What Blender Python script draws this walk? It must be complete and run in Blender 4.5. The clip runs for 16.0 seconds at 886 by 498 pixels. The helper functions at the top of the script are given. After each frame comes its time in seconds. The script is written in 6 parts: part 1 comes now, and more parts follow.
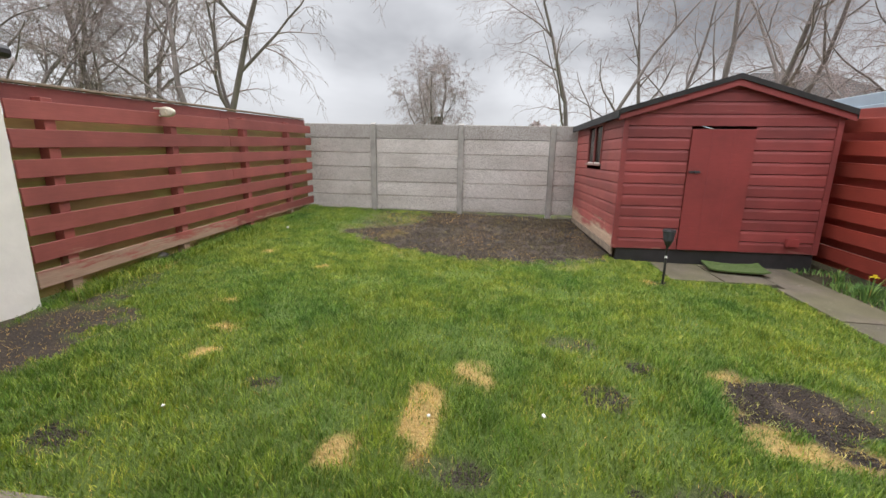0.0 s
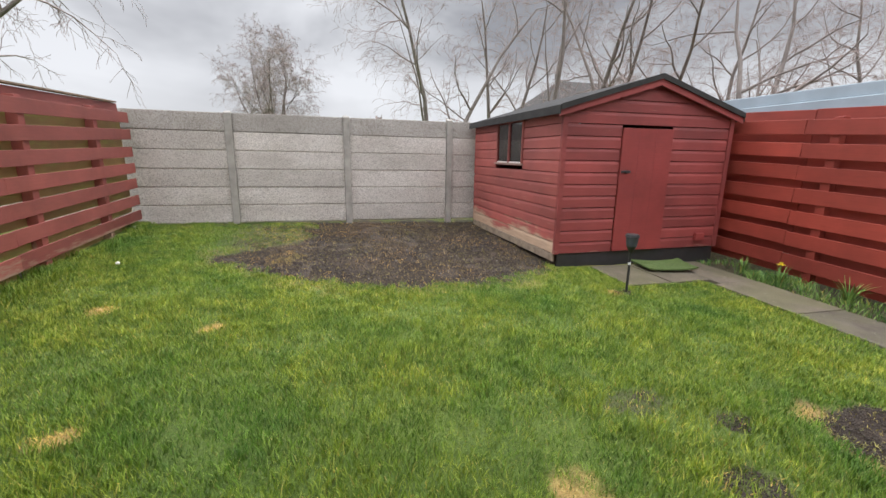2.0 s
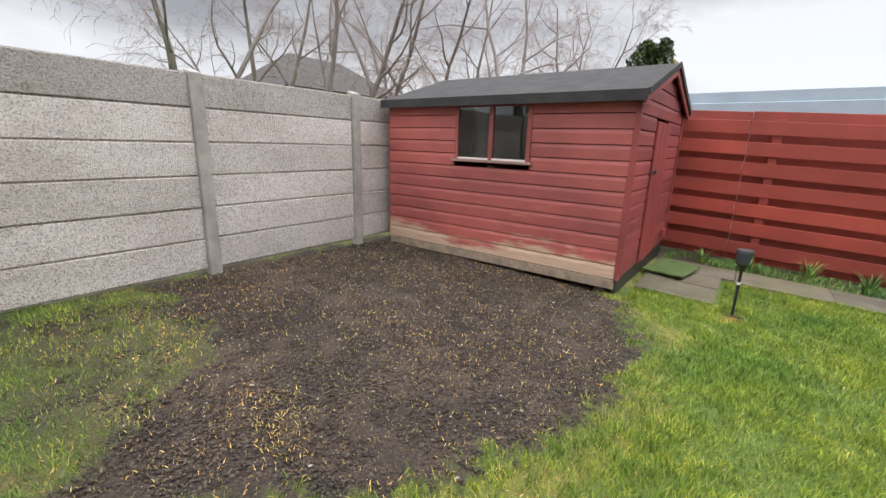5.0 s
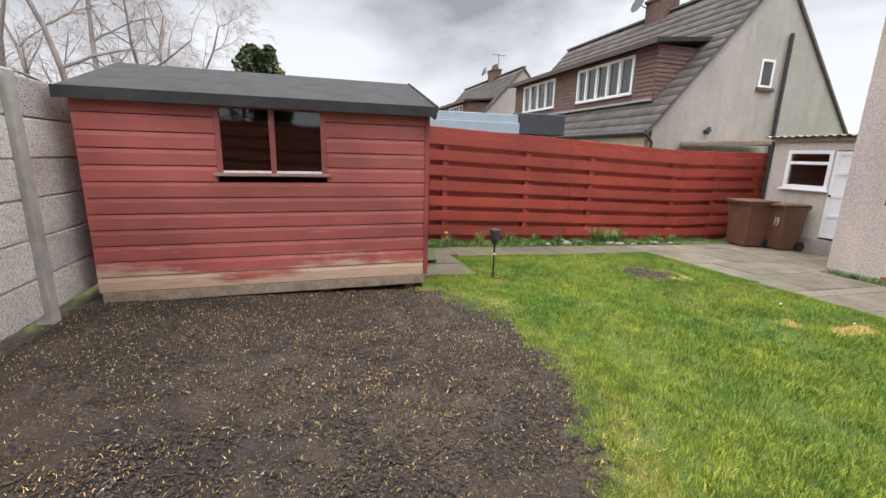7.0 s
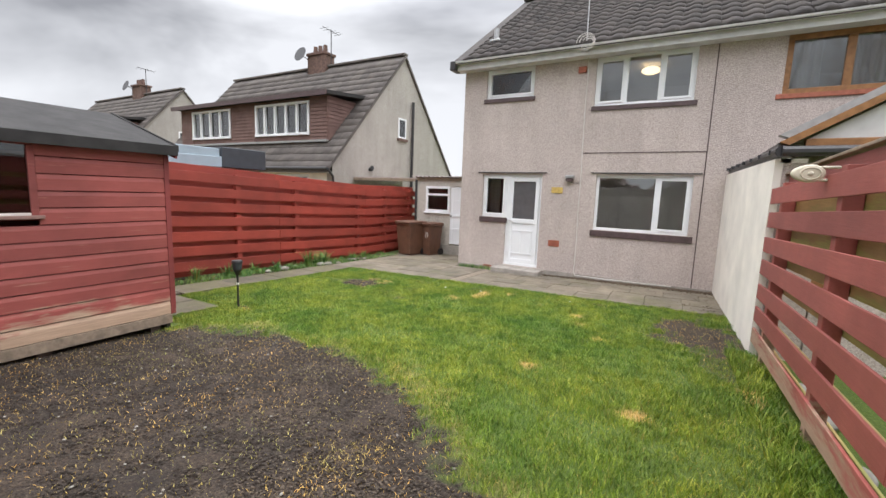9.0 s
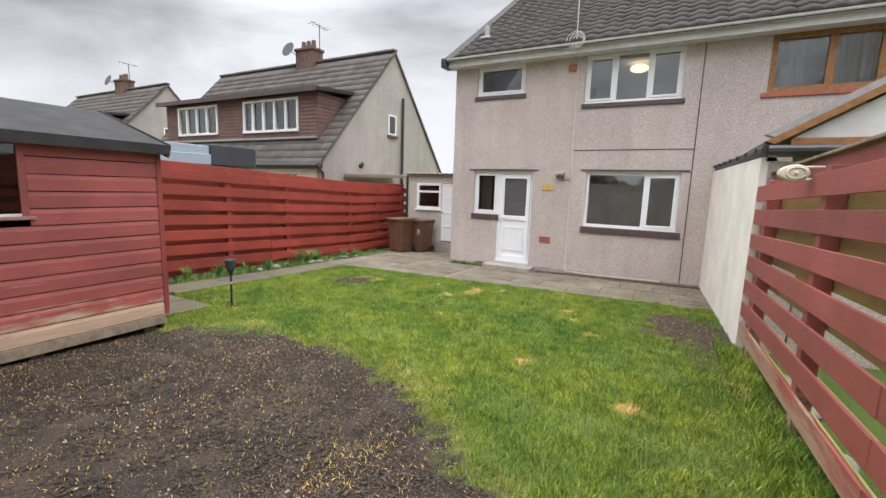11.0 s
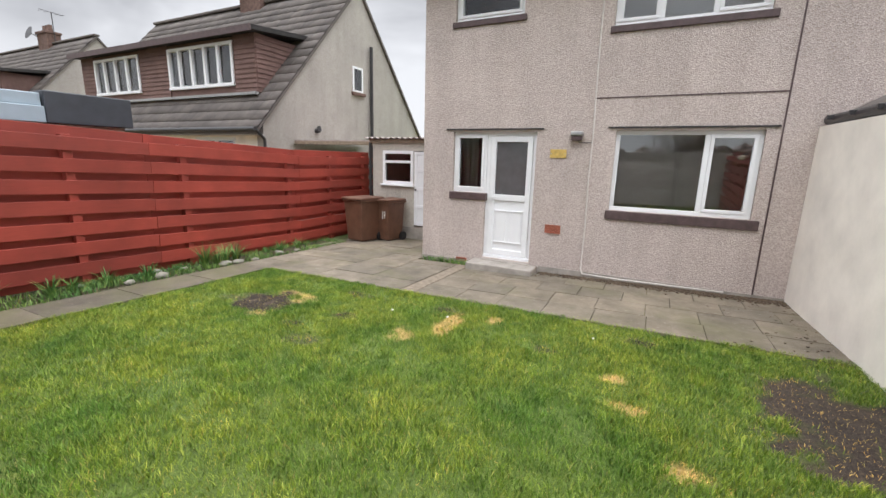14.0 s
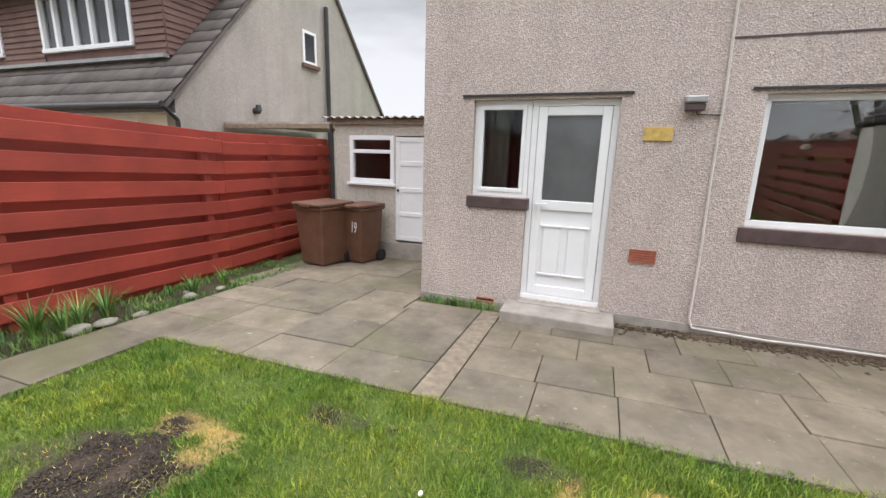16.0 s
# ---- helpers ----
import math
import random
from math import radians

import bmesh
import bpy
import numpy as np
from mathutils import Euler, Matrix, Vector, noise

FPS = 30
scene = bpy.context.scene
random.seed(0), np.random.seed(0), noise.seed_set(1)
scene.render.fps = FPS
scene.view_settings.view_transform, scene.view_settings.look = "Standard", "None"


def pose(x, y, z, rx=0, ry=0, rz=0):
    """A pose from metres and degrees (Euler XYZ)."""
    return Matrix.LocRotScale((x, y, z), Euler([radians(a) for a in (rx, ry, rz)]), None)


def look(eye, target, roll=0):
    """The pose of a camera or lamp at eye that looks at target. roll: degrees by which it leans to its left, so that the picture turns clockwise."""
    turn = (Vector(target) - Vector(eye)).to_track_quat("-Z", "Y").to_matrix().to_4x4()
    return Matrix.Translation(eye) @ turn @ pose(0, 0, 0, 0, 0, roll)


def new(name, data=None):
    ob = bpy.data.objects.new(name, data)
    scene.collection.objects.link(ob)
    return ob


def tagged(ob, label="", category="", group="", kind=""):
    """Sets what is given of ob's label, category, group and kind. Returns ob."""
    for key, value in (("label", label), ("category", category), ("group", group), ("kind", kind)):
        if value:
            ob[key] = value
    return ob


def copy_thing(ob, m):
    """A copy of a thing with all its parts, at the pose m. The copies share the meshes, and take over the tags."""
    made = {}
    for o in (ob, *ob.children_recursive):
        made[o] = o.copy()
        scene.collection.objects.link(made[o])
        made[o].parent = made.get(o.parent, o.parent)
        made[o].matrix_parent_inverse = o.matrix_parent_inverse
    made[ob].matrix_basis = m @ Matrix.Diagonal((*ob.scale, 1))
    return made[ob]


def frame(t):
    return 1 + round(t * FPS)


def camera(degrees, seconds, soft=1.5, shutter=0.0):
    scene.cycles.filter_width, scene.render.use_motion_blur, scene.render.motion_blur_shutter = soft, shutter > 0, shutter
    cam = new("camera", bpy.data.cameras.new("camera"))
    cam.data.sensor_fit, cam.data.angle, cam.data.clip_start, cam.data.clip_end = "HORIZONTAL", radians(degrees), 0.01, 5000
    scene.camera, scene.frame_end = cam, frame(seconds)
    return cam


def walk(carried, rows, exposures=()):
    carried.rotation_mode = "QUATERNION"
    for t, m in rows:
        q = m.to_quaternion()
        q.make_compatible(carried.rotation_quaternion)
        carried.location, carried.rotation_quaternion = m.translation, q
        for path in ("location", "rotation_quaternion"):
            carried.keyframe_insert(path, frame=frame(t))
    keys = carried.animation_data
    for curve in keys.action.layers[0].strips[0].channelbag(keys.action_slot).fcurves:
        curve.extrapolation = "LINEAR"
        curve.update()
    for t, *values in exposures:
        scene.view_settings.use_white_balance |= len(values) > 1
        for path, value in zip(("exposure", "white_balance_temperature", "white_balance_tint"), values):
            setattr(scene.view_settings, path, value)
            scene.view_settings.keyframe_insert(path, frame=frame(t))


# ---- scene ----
cam = camera(93.3, 16.0)
PATH = [
    (0, (0.627, 0.767, 1.469), (0.399, 2.707, 1.039), 0.9),
    (0.5, (0.441, 0.883, 1.493), (0.396, 2.833, 1.051), 0.9),
    (1, (0.141, 1.147, 1.500), (0.304, 3.090, 1.055), 0.7),
    (1.5, (-0.155, 1.53, 1.503), (0.19, 3.45, 1.063), 0.8),
    (2, (-0.463, 2.003, 1.497), (0.059, 3.883, 1.061), 0.8),
    (2.5, (-0.756, 2.542, 1.483), (-0.121, 4.388, 1.045), 0.9),
    (3, (-1.09, 3.114, 1.541), (-0.305, 4.889, 1.058), 0.9),
    (3.2, (-1.23, 3.359, 1.567), (-0.368, 5.095, 1.075), 1.0),
    (5.3, (-2.038, 6.041, 1.595), (-0.369, 7.038, 1.124), 1.6),
    (5.5, (-2.091, 6.299, 1.59), (-0.36, 7.196, 1.143), 1.5),
    (6, (-2.187, 6.848, 1.599), (-0.328, 7.452, 1.177), 1.4),
    (6.5, (-2.169, 7.353, 1.612), (-0.217, 7.38, 1.178), 1.5),
    (7, (-2.125, 7.76, 1.626), (-0.265, 7.174, 1.182), 1.5),
    (7.5, (-2.091, 8.114, 1.643), (-0.467, 7.029, 1.209), 1.6),
    (8, (-2.125, 8.413, 1.691), (-0.78, 6.983, 1.304), 1.8),
    (8.5, (-2.327, 8.711, 1.714), (-1.255, 7.055, 1.388), 2.2),
    (9, (-2.46, 8.99, 1.721), (-1.482, 7.266, 1.45), 2.1),
    (9.2, (-2.474, 9.074, 1.722), (-1.5, 7.343, 1.486), 2.1),
    (11.3, (-2.398, 9.039, 1.748), (-1.49, 7.287, 1.429), 1.9),
    (11.5, (-2.316, 8.865, 1.737), (-1.439, 7.103, 1.382), 1.8),
    (12, (-2.184, 8.458, 1.745), (-1.35, 6.693, 1.313), 1.6),
    (12.5, (-2.05, 8.047, 1.729), (-1.235, 6.277, 1.278), 1.6),
    (13, (-1.86, 7.561, 1.737), (-1.018, 5.797, 1.312), 1.7),
    (13.5, (-1.69, 7.018, 1.724), (-0.807, 5.273, 1.303), 1.5),
    (14, (-1.461, 6.466, 1.721), (-0.584, 4.718, 1.3), 1.5),
    (14.5, (-1.115, 5.892, 1.723), (-0.256, 4.146, 1.262), 1.2),
    (15, (-0.689, 5.37, 1.653), (0.099, 3.589, 1.197), 1.6),
    (15.5, (-0.182, 4.833, 1.622), (0.542, 3.034, 1.134), 1.7),
    (16, (0.319, 4.334, 1.604), (1.003, 2.506, 1.165), 1.6),
]
walk(cam, [(t, look(eye, target, roll)) for t, eye, target, roll in PATH], exposures=[(0, 0.36), (2, 0.42), (5.5, 0.58), (9, 0.52), (16, 0.50)])

# ---- world, sun ----
SUN_EL, SUN_AZ = radians(85), radians(0)
world = bpy.data.worlds.new("overcast_sky")
scene.world = world
world.use_nodes = True
wn, wl = world.node_tree.nodes, world.node_tree.links
wn.clear()


def wnode(kind, **kw):
    n = wn.new(kind)
    for k, v in kw.items():
        n.inputs[k].default_value = v
    return n


sky = wn.new("ShaderNodeTexSky")
sky.sky_type, sky.sun_disc, sky.sun_elevation, sky.sun_rotation = "NISHITA", False, SUN_EL, SUN_AZ
sky.dust_density = 2.0
wco = wn.new("ShaderNodeTexCoord")
wmap = wn.new("ShaderNodeMapping")
wmap.inputs["Scale"].default_value = (1.0, 1.0, 2.6)
wmap.inputs["Location"].default_value = (0.35, 0.2, 0.0)
wl.new(wco.outputs["Generated"], wmap.inputs["Vector"])
cloud = wnode("ShaderNodeTexNoise", Scale=1.7, Detail=5.0, Roughness=0.5, Distortion=0.3)
wl.new(wmap.outputs["Vector"], cloud.inputs["Vector"])
cramp = wn.new("ShaderNodeValToRGB")
cramp.color_ramp.elements[0].position, cramp.color_ramp.elements[0].color = 0.37, (0.225, 0.23, 0.25, 1)
cramp.color_ramp.elements[1].position, cramp.color_ramp.elements[1].color = 0.60, (0.56, 0.57, 0.60, 1)
wl.new(cloud.outputs["Fac"], cramp.inputs["Fac"])
wsep = wn.new("ShaderNodeSeparateXYZ")
wl.new(wco.outputs["Generated"], wsep.inputs["Vector"])
# an overcast sky: bright band at the horizon, grey cloud above it, brightest overhead
hor = wn.new("ShaderNodeMapRange")
hor.inputs["From Min"].default_value, hor.inputs["From Max"].default_value = 0.03, 0.22
hor.inputs["To Min"].default_value, hor.inputs["To Max"].default_value = 0.8, 0.0
wl.new(wsep.outputs["Z"], hor.inputs["Value"])
hmix = wn.new("ShaderNodeMixRGB")
hmix.inputs["Color2"].default_value = (0.60, 0.61, 0.64, 1)
wl.new(hor.outputs["Result"], hmix.inputs["Fac"])
wl.new(cramp.outputs["Color"], hmix.inputs["Color1"])
zen = wn.new("ShaderNodeMapRange")
zen.inputs["From Min"].default_value, zen.inputs["From Max"].default_value = 0.33, 0.68
zen.inputs["To Min"].default_value, zen.inputs["To Max"].default_value = 1.2, 6.2
wl.new(wsep.outputs["Z"], zen.inputs["Value"])
cl_bg = wn.new("ShaderNodeBackground")
wl.new(hmix.outputs["Color"], cl_bg.inputs["Color"])
wl.new(zen.outputs["Result"], cl_bg.inputs["Strength"])
sky_bg = wnode("ShaderNodeBackground", Strength=0.05)
wl.new(sky.outputs["Color"], sky_bg.inputs["Color"])
wadd = wn.new("ShaderNodeMixShader")
wadd.inputs["Fac"].default_value = 0.92
wl.new(sky_bg.outputs["Background"], wadd.inputs[1])
wl.new(cl_bg.outputs["Background"], wadd.inputs[2])
wout = wn.new("ShaderNodeOutputWorld")
wl.new(wadd.outputs["Shader"], wout.inputs["Surface"])

sun = new("sun", bpy.data.lights.new("sun", "SUN"))
sun.data.energy, sun.data.angle, sun.data.color = 0.9, radians(60), (1.0, 0.97, 0.93)
sun.matrix_world = look((1, 5, 15), (1, 4, 0))


# ---- materials ----
class Mat:
    """A node material under construction."""

    def __init__(self, name, rough=0.8, metal=0.0, spec=0.5):
        self.m = bpy.data.materials.new(name)
        self.m.use_nodes = True
        self.t = self.m.node_tree
        self.b = self.t.nodes["Principled BSDF"]
        self.b.inputs["Roughness"].default_value = rough
        self.b.inputs["Metallic"].default_value = metal
        self.b.inputs["Specular IOR Level"].default_value = spec
        self.co = self.t.nodes.new("ShaderNodeTexCoord").outputs["Object"]
        self.pos = self.t.nodes.new("ShaderNodeNewGeometry")

    def link(self, a, b):
        self.t.links.new(a, b)

    def noise(self, scale, detail=4.0, rough=0.55, stretch=(1, 1, 1), world_space=True, dist=0.0):
        mp = self.t.nodes.new("ShaderNodeMapping")
        mp.inputs["Scale"].default_value = stretch
        self.link(self.pos.outputs["Position"] if world_space else self.co, mp.inputs["Vector"])
        n = self.t.nodes.new("ShaderNodeTexNoise")
        n.inputs["Scale"].default_value, n.inputs["Detail"].default_value = scale, detail
        n.inputs["Roughness"].default_value, n.inputs["Distortion"].default_value = rough, dist
        self.link(mp.outputs["Vector"], n.inputs["Vector"])
        return n.outputs["Fac"]

    def cells(self, scale, out="Color", feature="F1"):
        n = self.t.nodes.new("ShaderNodeTexVoronoi")
        n.inputs["Scale"].default_value, n.feature = scale, feature
        self.link(self.pos.outputs["Position"], n.inputs["Vector"])
        return n.outputs[out]

    def ramp(self, fac, *stops):
        n = self.t.nodes.new("ShaderNodeValToRGB")
        e = n.color_ramp.elements
        while len(e) < len(stops):
            e.new(0.5)
        for el, (p, c) in zip(e, stops):
            el.position, el.color = p, (*c, 1) if len(c) == 3 else c
        self.link(fac, n.inputs["Fac"])
        return n.outputs["Color"]

    def mix(self, fac, a, b, mode="MIX"):
        n = self.t.nodes.new("ShaderNodeMixRGB")
        n.blend_type = mode
        for v, s in ((fac, "Fac"), (a, "Color1"), (b, "Color2")):
            if isinstance(v, (int, float)):
                n.inputs[s].default_value = v
            elif isinstance(v, tuple):
                n.inputs[s].default_value = (*v, 1)
            else:
                self.link(v, n.inputs[s])
        return n.outputs["Color"]

    def random(self):
        return self.t.nodes.new("ShaderNodeObjectInfo").outputs["Random"]

    def island(self):
        return self.pos.outputs["Random Per Island"]

    def attr(self, name):
        n = self.t.nodes.new("ShaderNodeAttribute")
        n.attribute_name = name
        return n.outputs["Fac"]

    def colour(self, c):
        if isinstance(c, tuple):
            self.b.inputs["Base Color"].default_value = (*c, 1)
        else:
            self.link(c, self.b.inputs["Base Color"])
        return self

    def bump(self, height, strength=0.4, distance=0.01):
        n = self.t.nodes.new("ShaderNodeBump")
        n.inputs["Strength"].default_value, n.inputs["Distance"].default_value = strength, distance
        self.link(height, n.inputs["Height"])
        self.link(n.outputs["Normal"], self.b.inputs["Normal"])
        return self


def plain(name, c, rough=0.6, metal=0.0, var=0.12, scale=9.0, bump=0.1):
    m = Mat(name, rough, metal)
    n = m.noise(scale, 5)
    dark = tuple(v * (1 - var) for v in c)
    light = tuple(min(1, v * (1 + var)) for v in c)
    m.colour(m.ramp(n, (0.3, dark), (0.7, light)))
    if bump:
        m.bump(m.noise(scale * 12, 3), bump, 0.004)
    return m.m


def painted_wood(name, red, worn, wear, axis, weather=None, flake=0.70):
    m = Mat(name, 0.62)
    st = {"x": (0.12, 1, 1), "y": (1, 0.12, 1)}[axis]
    grain = m.noise(38, 5, 0.6, (st[0] * 1.0, st[1] * 1.0, 2.2))
    blot = m.noise(1.6, 5, 0.6)
    c = m.ramp(blot, (0.3, tuple(v * 0.72 for v in red)), (0.7, tuple(v * 1.18 for v in red)))
    c = m.mix(m.ramp(grain, (0.35, (0, 0, 0)), (0.7, (0.35, 0.35, 0.35))), c, tuple(v * 0.6 for v in red))
    rnd = m.ramp(m.random(), (0.0, (0.72, 0.72, 0.72)), (1.0, (1.15, 1.12, 1.1)))
    c = m.mix(0.8, c, rnd, "MULTIPLY")
    patch = m.noise(2.1, 6, 0.68, (st[0] * 3, st[1] * 3, 2.5))
    if weather:
        # bare, sun-bleached wood low down where rain splashes
        z = m.t.nodes.new("ShaderNodeSeparateXYZ")
        m.link(m.pos.outputs["Position"], z.inputs["Vector"])
        r = m.t.nodes.new("ShaderNodeMapRange")
        r.inputs["From Min"].default_value, r.inputs["From Max"].default_value = weather
        r.inputs["To Min"].default_value, r.inputs["To Max"].default_value = 0.36, -0.16
        m.link(z.outputs["Z"], r.inputs["Value"])
        add = m.t.nodes.new("ShaderNodeMath")
        add.operation = "ADD"
        m.link(patch, add.inputs[0])
        m.link(r.outputs["Result"], add.inputs[1])
        patch = add.outputs["Value"]
    mask = m.ramp(patch, (wear, (0, 0, 0)), (wear + 0.09, (1, 1, 1)))
    wood = m.ramp(grain, (0.3, tuple(v * 0.7 for v in worn)), (0.7, worn))
    # long thin flakes and scuffs along the boards
    scuff = m.noise(9, 5, 0.7, (st[0] * 1.6, st[1] * 1.6, 5.0))
    c = m.mix(m.ramp(scuff, (flake, (0, 0, 0)), (flake + 0.07, (0.75, 0.75, 0.75))), c, tuple(0.55 * a + 0.45 * b for a, b in zip(worn, red)))
    m.colour(m.mix(mask, c, wood))
    m.bump(grain, 0.35, 0.004)
    return m.m


RED = painted_wood("red_fence_stain", (0.37, 0.058, 0.038), (0.36, 0.20, 0.13), 0.69, "y")
RED_BACK = painted_wood("red_fence_stain_back", (0.38, 0.062, 0.042), (0.36, 0.16, 0.10), 0.72, "y")
RED_LEFT = painted_wood("faded_red_stain", (0.33, 0.088, 0.072), (0.46, 0.30, 0.21), 0.60, "y", (0.2, 0.8))
OLIVE = painted_wood("weathered_green_brown_board", (0.40, 0.285, 0.11), (0.37, 0.35, 0.10), 0.5, "y")
# side red lightened and pinked to put haze into the colour; front stays darker
SHED_RED_HAZED = painted_wood("hazed_shed_red_paint", (0.36, 0.088, 0.075), (0.58, 0.40, 0.28), 0.62, "y", (0.26, 0.86), 0.63)
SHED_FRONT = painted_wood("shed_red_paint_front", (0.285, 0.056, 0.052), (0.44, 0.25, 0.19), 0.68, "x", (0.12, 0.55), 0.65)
SILL_WORN = painted_wood("worn_shed_sill", (0.42, 0.25, 0.21), (0.60, 0.50, 0.42), 0.5, "y")
DOOR_RED = painted_wood("shed_door_paint", (0.285, 0.046, 0.042), (0.42, 0.24, 0.18), 0.82, "x")


def harling(name, base, speck, dark, size=75, b=0.9):
    """Pebble-dashed render: small stones in a mortar coat."""
    m = Mat(name, 0.9)
    stones = m.cells(size, "Color")
    bw = m.t.nodes.new("ShaderNodeRGBToBW")
    m.link(stones, bw.inputs["Color"])
    c = m.ramp(bw.outputs["Val"], (0.15, dark), (0.5, base), (0.85, speck))
    big = m.noise(0.9, 5, 0.6)
    c = m.mix(0.6, c, m.ramp(big, (0.3, (0.78, 0.77, 0.76)), (0.7, (1.08, 1.07, 1.05))), "MULTIPLY")
    streak = m.noise(3.0, 4, 0.6, (1, 1, 0.12))
    c = m.mix(0.45, c, m.ramp(streak, (0.3, (0.75, 0.74, 0.72)), (0.6, (1, 1, 1))), "MULTIPLY")
    m.colour(c)
    m.bump(m.cells(size, "Distance"), b, 0.012)
    return m.m


HARL = harling("pink_grey_pebbledash", (0.54, 0.465, 0.43), (0.64, 0.565, 0.525), (0.44, 0.365, 0.33), 76, 0.6)
HARL_GREY = harling("grey_roughcast", (0.40, 0.375, 0.34), (0.45, 0.42, 0.385), (0.34, 0.315, 0.285), 60, 0.3)
CREAM = harling("cream_roughcast", (0.55, 0.51, 0.45), (0.61, 0.57, 0.5), (0.45, 0.41, 0.36), 50, 0.4)
WHITE_WALL = plain("white_masonry_paint", (0.86, 0.81, 0.73), 0.85, 0, 0.10, 2.2, 0.35)
UPVC = plain("white_upvc", (0.80, 0.81, 0.82), 0.3, 0, 0.03, 3.0, 0)
SILL = plain("dark_brown_sill", (0.085, 0.055, 0.055), 0.5, 0, 0.25, 12)
BROWN_FRAME = plain("brown_timber_frame", (0.29, 0.135, 0.05), 0.45, 0, 0.25, 14)
GUTTER = plain("dark_gutter_plastic", (0.035, 0.033, 0.035), 0.4, 0, 0.2, 8)
FASCIA = plain("grey_white_fascia", (0.62, 0.61, 0.61), 0.5, 0, 0.12, 5)
FELT = plain("black_roofing_felt", (0.032, 0.030, 0.029), 0.95, 0, 0.35, 5, 0.6)
STEPC = plain("concrete_step", (0.33, 0.30, 0.265), 0.9, 0, 0.2, 7, 0.5)
CABLE = plain("white_cable", (0.62, 0.58, 0.54), 0.5, 0, 0.1, 9, 0)
BIN = plain("brown_bin_plastic", (0.135, 0.065, 0.04), 0.5, 0, 0.18, 6)
BLACK = plain("black_plastic", (0.02, 0.02, 0.021), 0.45, 0, 0.2, 20, 0)
BLUE = plain("blue_grey_sheet", (0.33, 0.40, 0.45), 0.55, 0, 0.10, 3)
DARKBOX = plain("dark_painted_board", (0.045, 0.05, 0.06), 0.5, 0, 0.2, 4)
CLAY = plain("terracotta_vent", (0.36, 0.12, 0.075), 0.8, 0, 0.2, 20)
YELLOW = plain("yellow_plate", (0.52, 0.36, 0.10), 0.6, 0, 0.25, 14)
STEEL = plain("galvanised_metal", (0.42, 0.42, 0.42), 0.45, 0.8, 0.15, 12)
BRICK = plain("dark_brick", (0.14, 0.085, 0.068), 0.9, 0, 0.35, 12, 0.5)
MAT_GREEN = plain("green_turf_mat", (0.085, 0.13, 0.035), 0.95, 0, 0.4, 60, 0.8)
MOULD = plain("cream_plastic", (0.60, 0.55, 0.43), 0.5, 0, 0.12, 9)
WHITE_TAPE = plain("white_paint_number", (0.75, 0.75, 0.72), 0.6, 0, 0.05, 9, 0)
CURTAIN = plain("pale_curtain_cloth", (0.80, 0.79, 0.77), 0.9, 0, 0.1, 6)
INSIDE = plain("interior_plaster", (0.58, 0.54, 0.47), 0.9, 0, 0.1, 2)
INSIDE_DARK = plain("shed_interior_boards", (0.07, 0.05, 0.04), 0.9, 0, 0.3, 6)
CARPET = plain("interior_floor", (0.20, 0.17, 0.14), 0.95, 0, 0.2, 6)
STONE = plain("rubble_stone", (0.25, 0.235, 0.21), 0.9, 0, 0.3, 9, 0.6)
STONE_PALE = plain("pale_rubble_stone", (0.24, 0.225, 0.185), 0.9, 0, 0.3, 9, 0.6)
STRIP = plain("mortar_strip", (0.215, 0.175, 0.13), 0.95, 0, 0.3, 14, 0.7)
MAST = plain("weathered_timber", (0.26, 0.20, 0.145), 0.9, 0, 0.3, 14)
CORR = plain("corrugated_sheet", (0.36, 0.30, 0.28), 0.7, 0, 0.3, 5)
FLOWER = plain("yellow_petals", (0.80, 0.62, 0.03), 0.6, 0, 0.1, 30, 0)


def concrete_spar(name, k):
    m = Mat(name, 0.92)
    bw = m.t.nodes.new("ShaderNodeRGBToBW")
    m.link(m.cells(92, "Color"), bw.inputs["Color"])
    c = m.ramp(bw.outputs["Val"], (0.1, (0.30 * k, 0.275 * k, 0.25 * k)), (0.4, (0.49 * k, 0.46 * k, 0.43 * k)), (0.9, (0.64 * k, 0.605 * k, 0.57 * k)))
    c = m.mix(0.7, c, m.ramp(m.random(), (0, (0.78, 0.77, 0.75)), (1, (1.08, 1.07, 1.06))), "MULTIPLY")
    c = m.mix(0.7, c, m.ramp(m.noise(1.3, 6, 0.65, (1, 1, 2)), (0.3, (0.7, 0.67, 0.63)), (0.62, (1.04, 1.03, 1.02))), "MULTIPLY")
    m.colour(c)
    m.bump(m.cells(92, "Distance"), 0.55, 0.01)
    return m.m


SPAR = concrete_spar("exposed_aggregate_concrete", 1.10)
SPAR_TOP = concrete_spar("weather_stained_aggregate_concrete", 0.80)
POST = plain("grey_concrete_post", (0.32, 0.30, 0.27), 0.9, 0, 0.22, 6, 0.4)


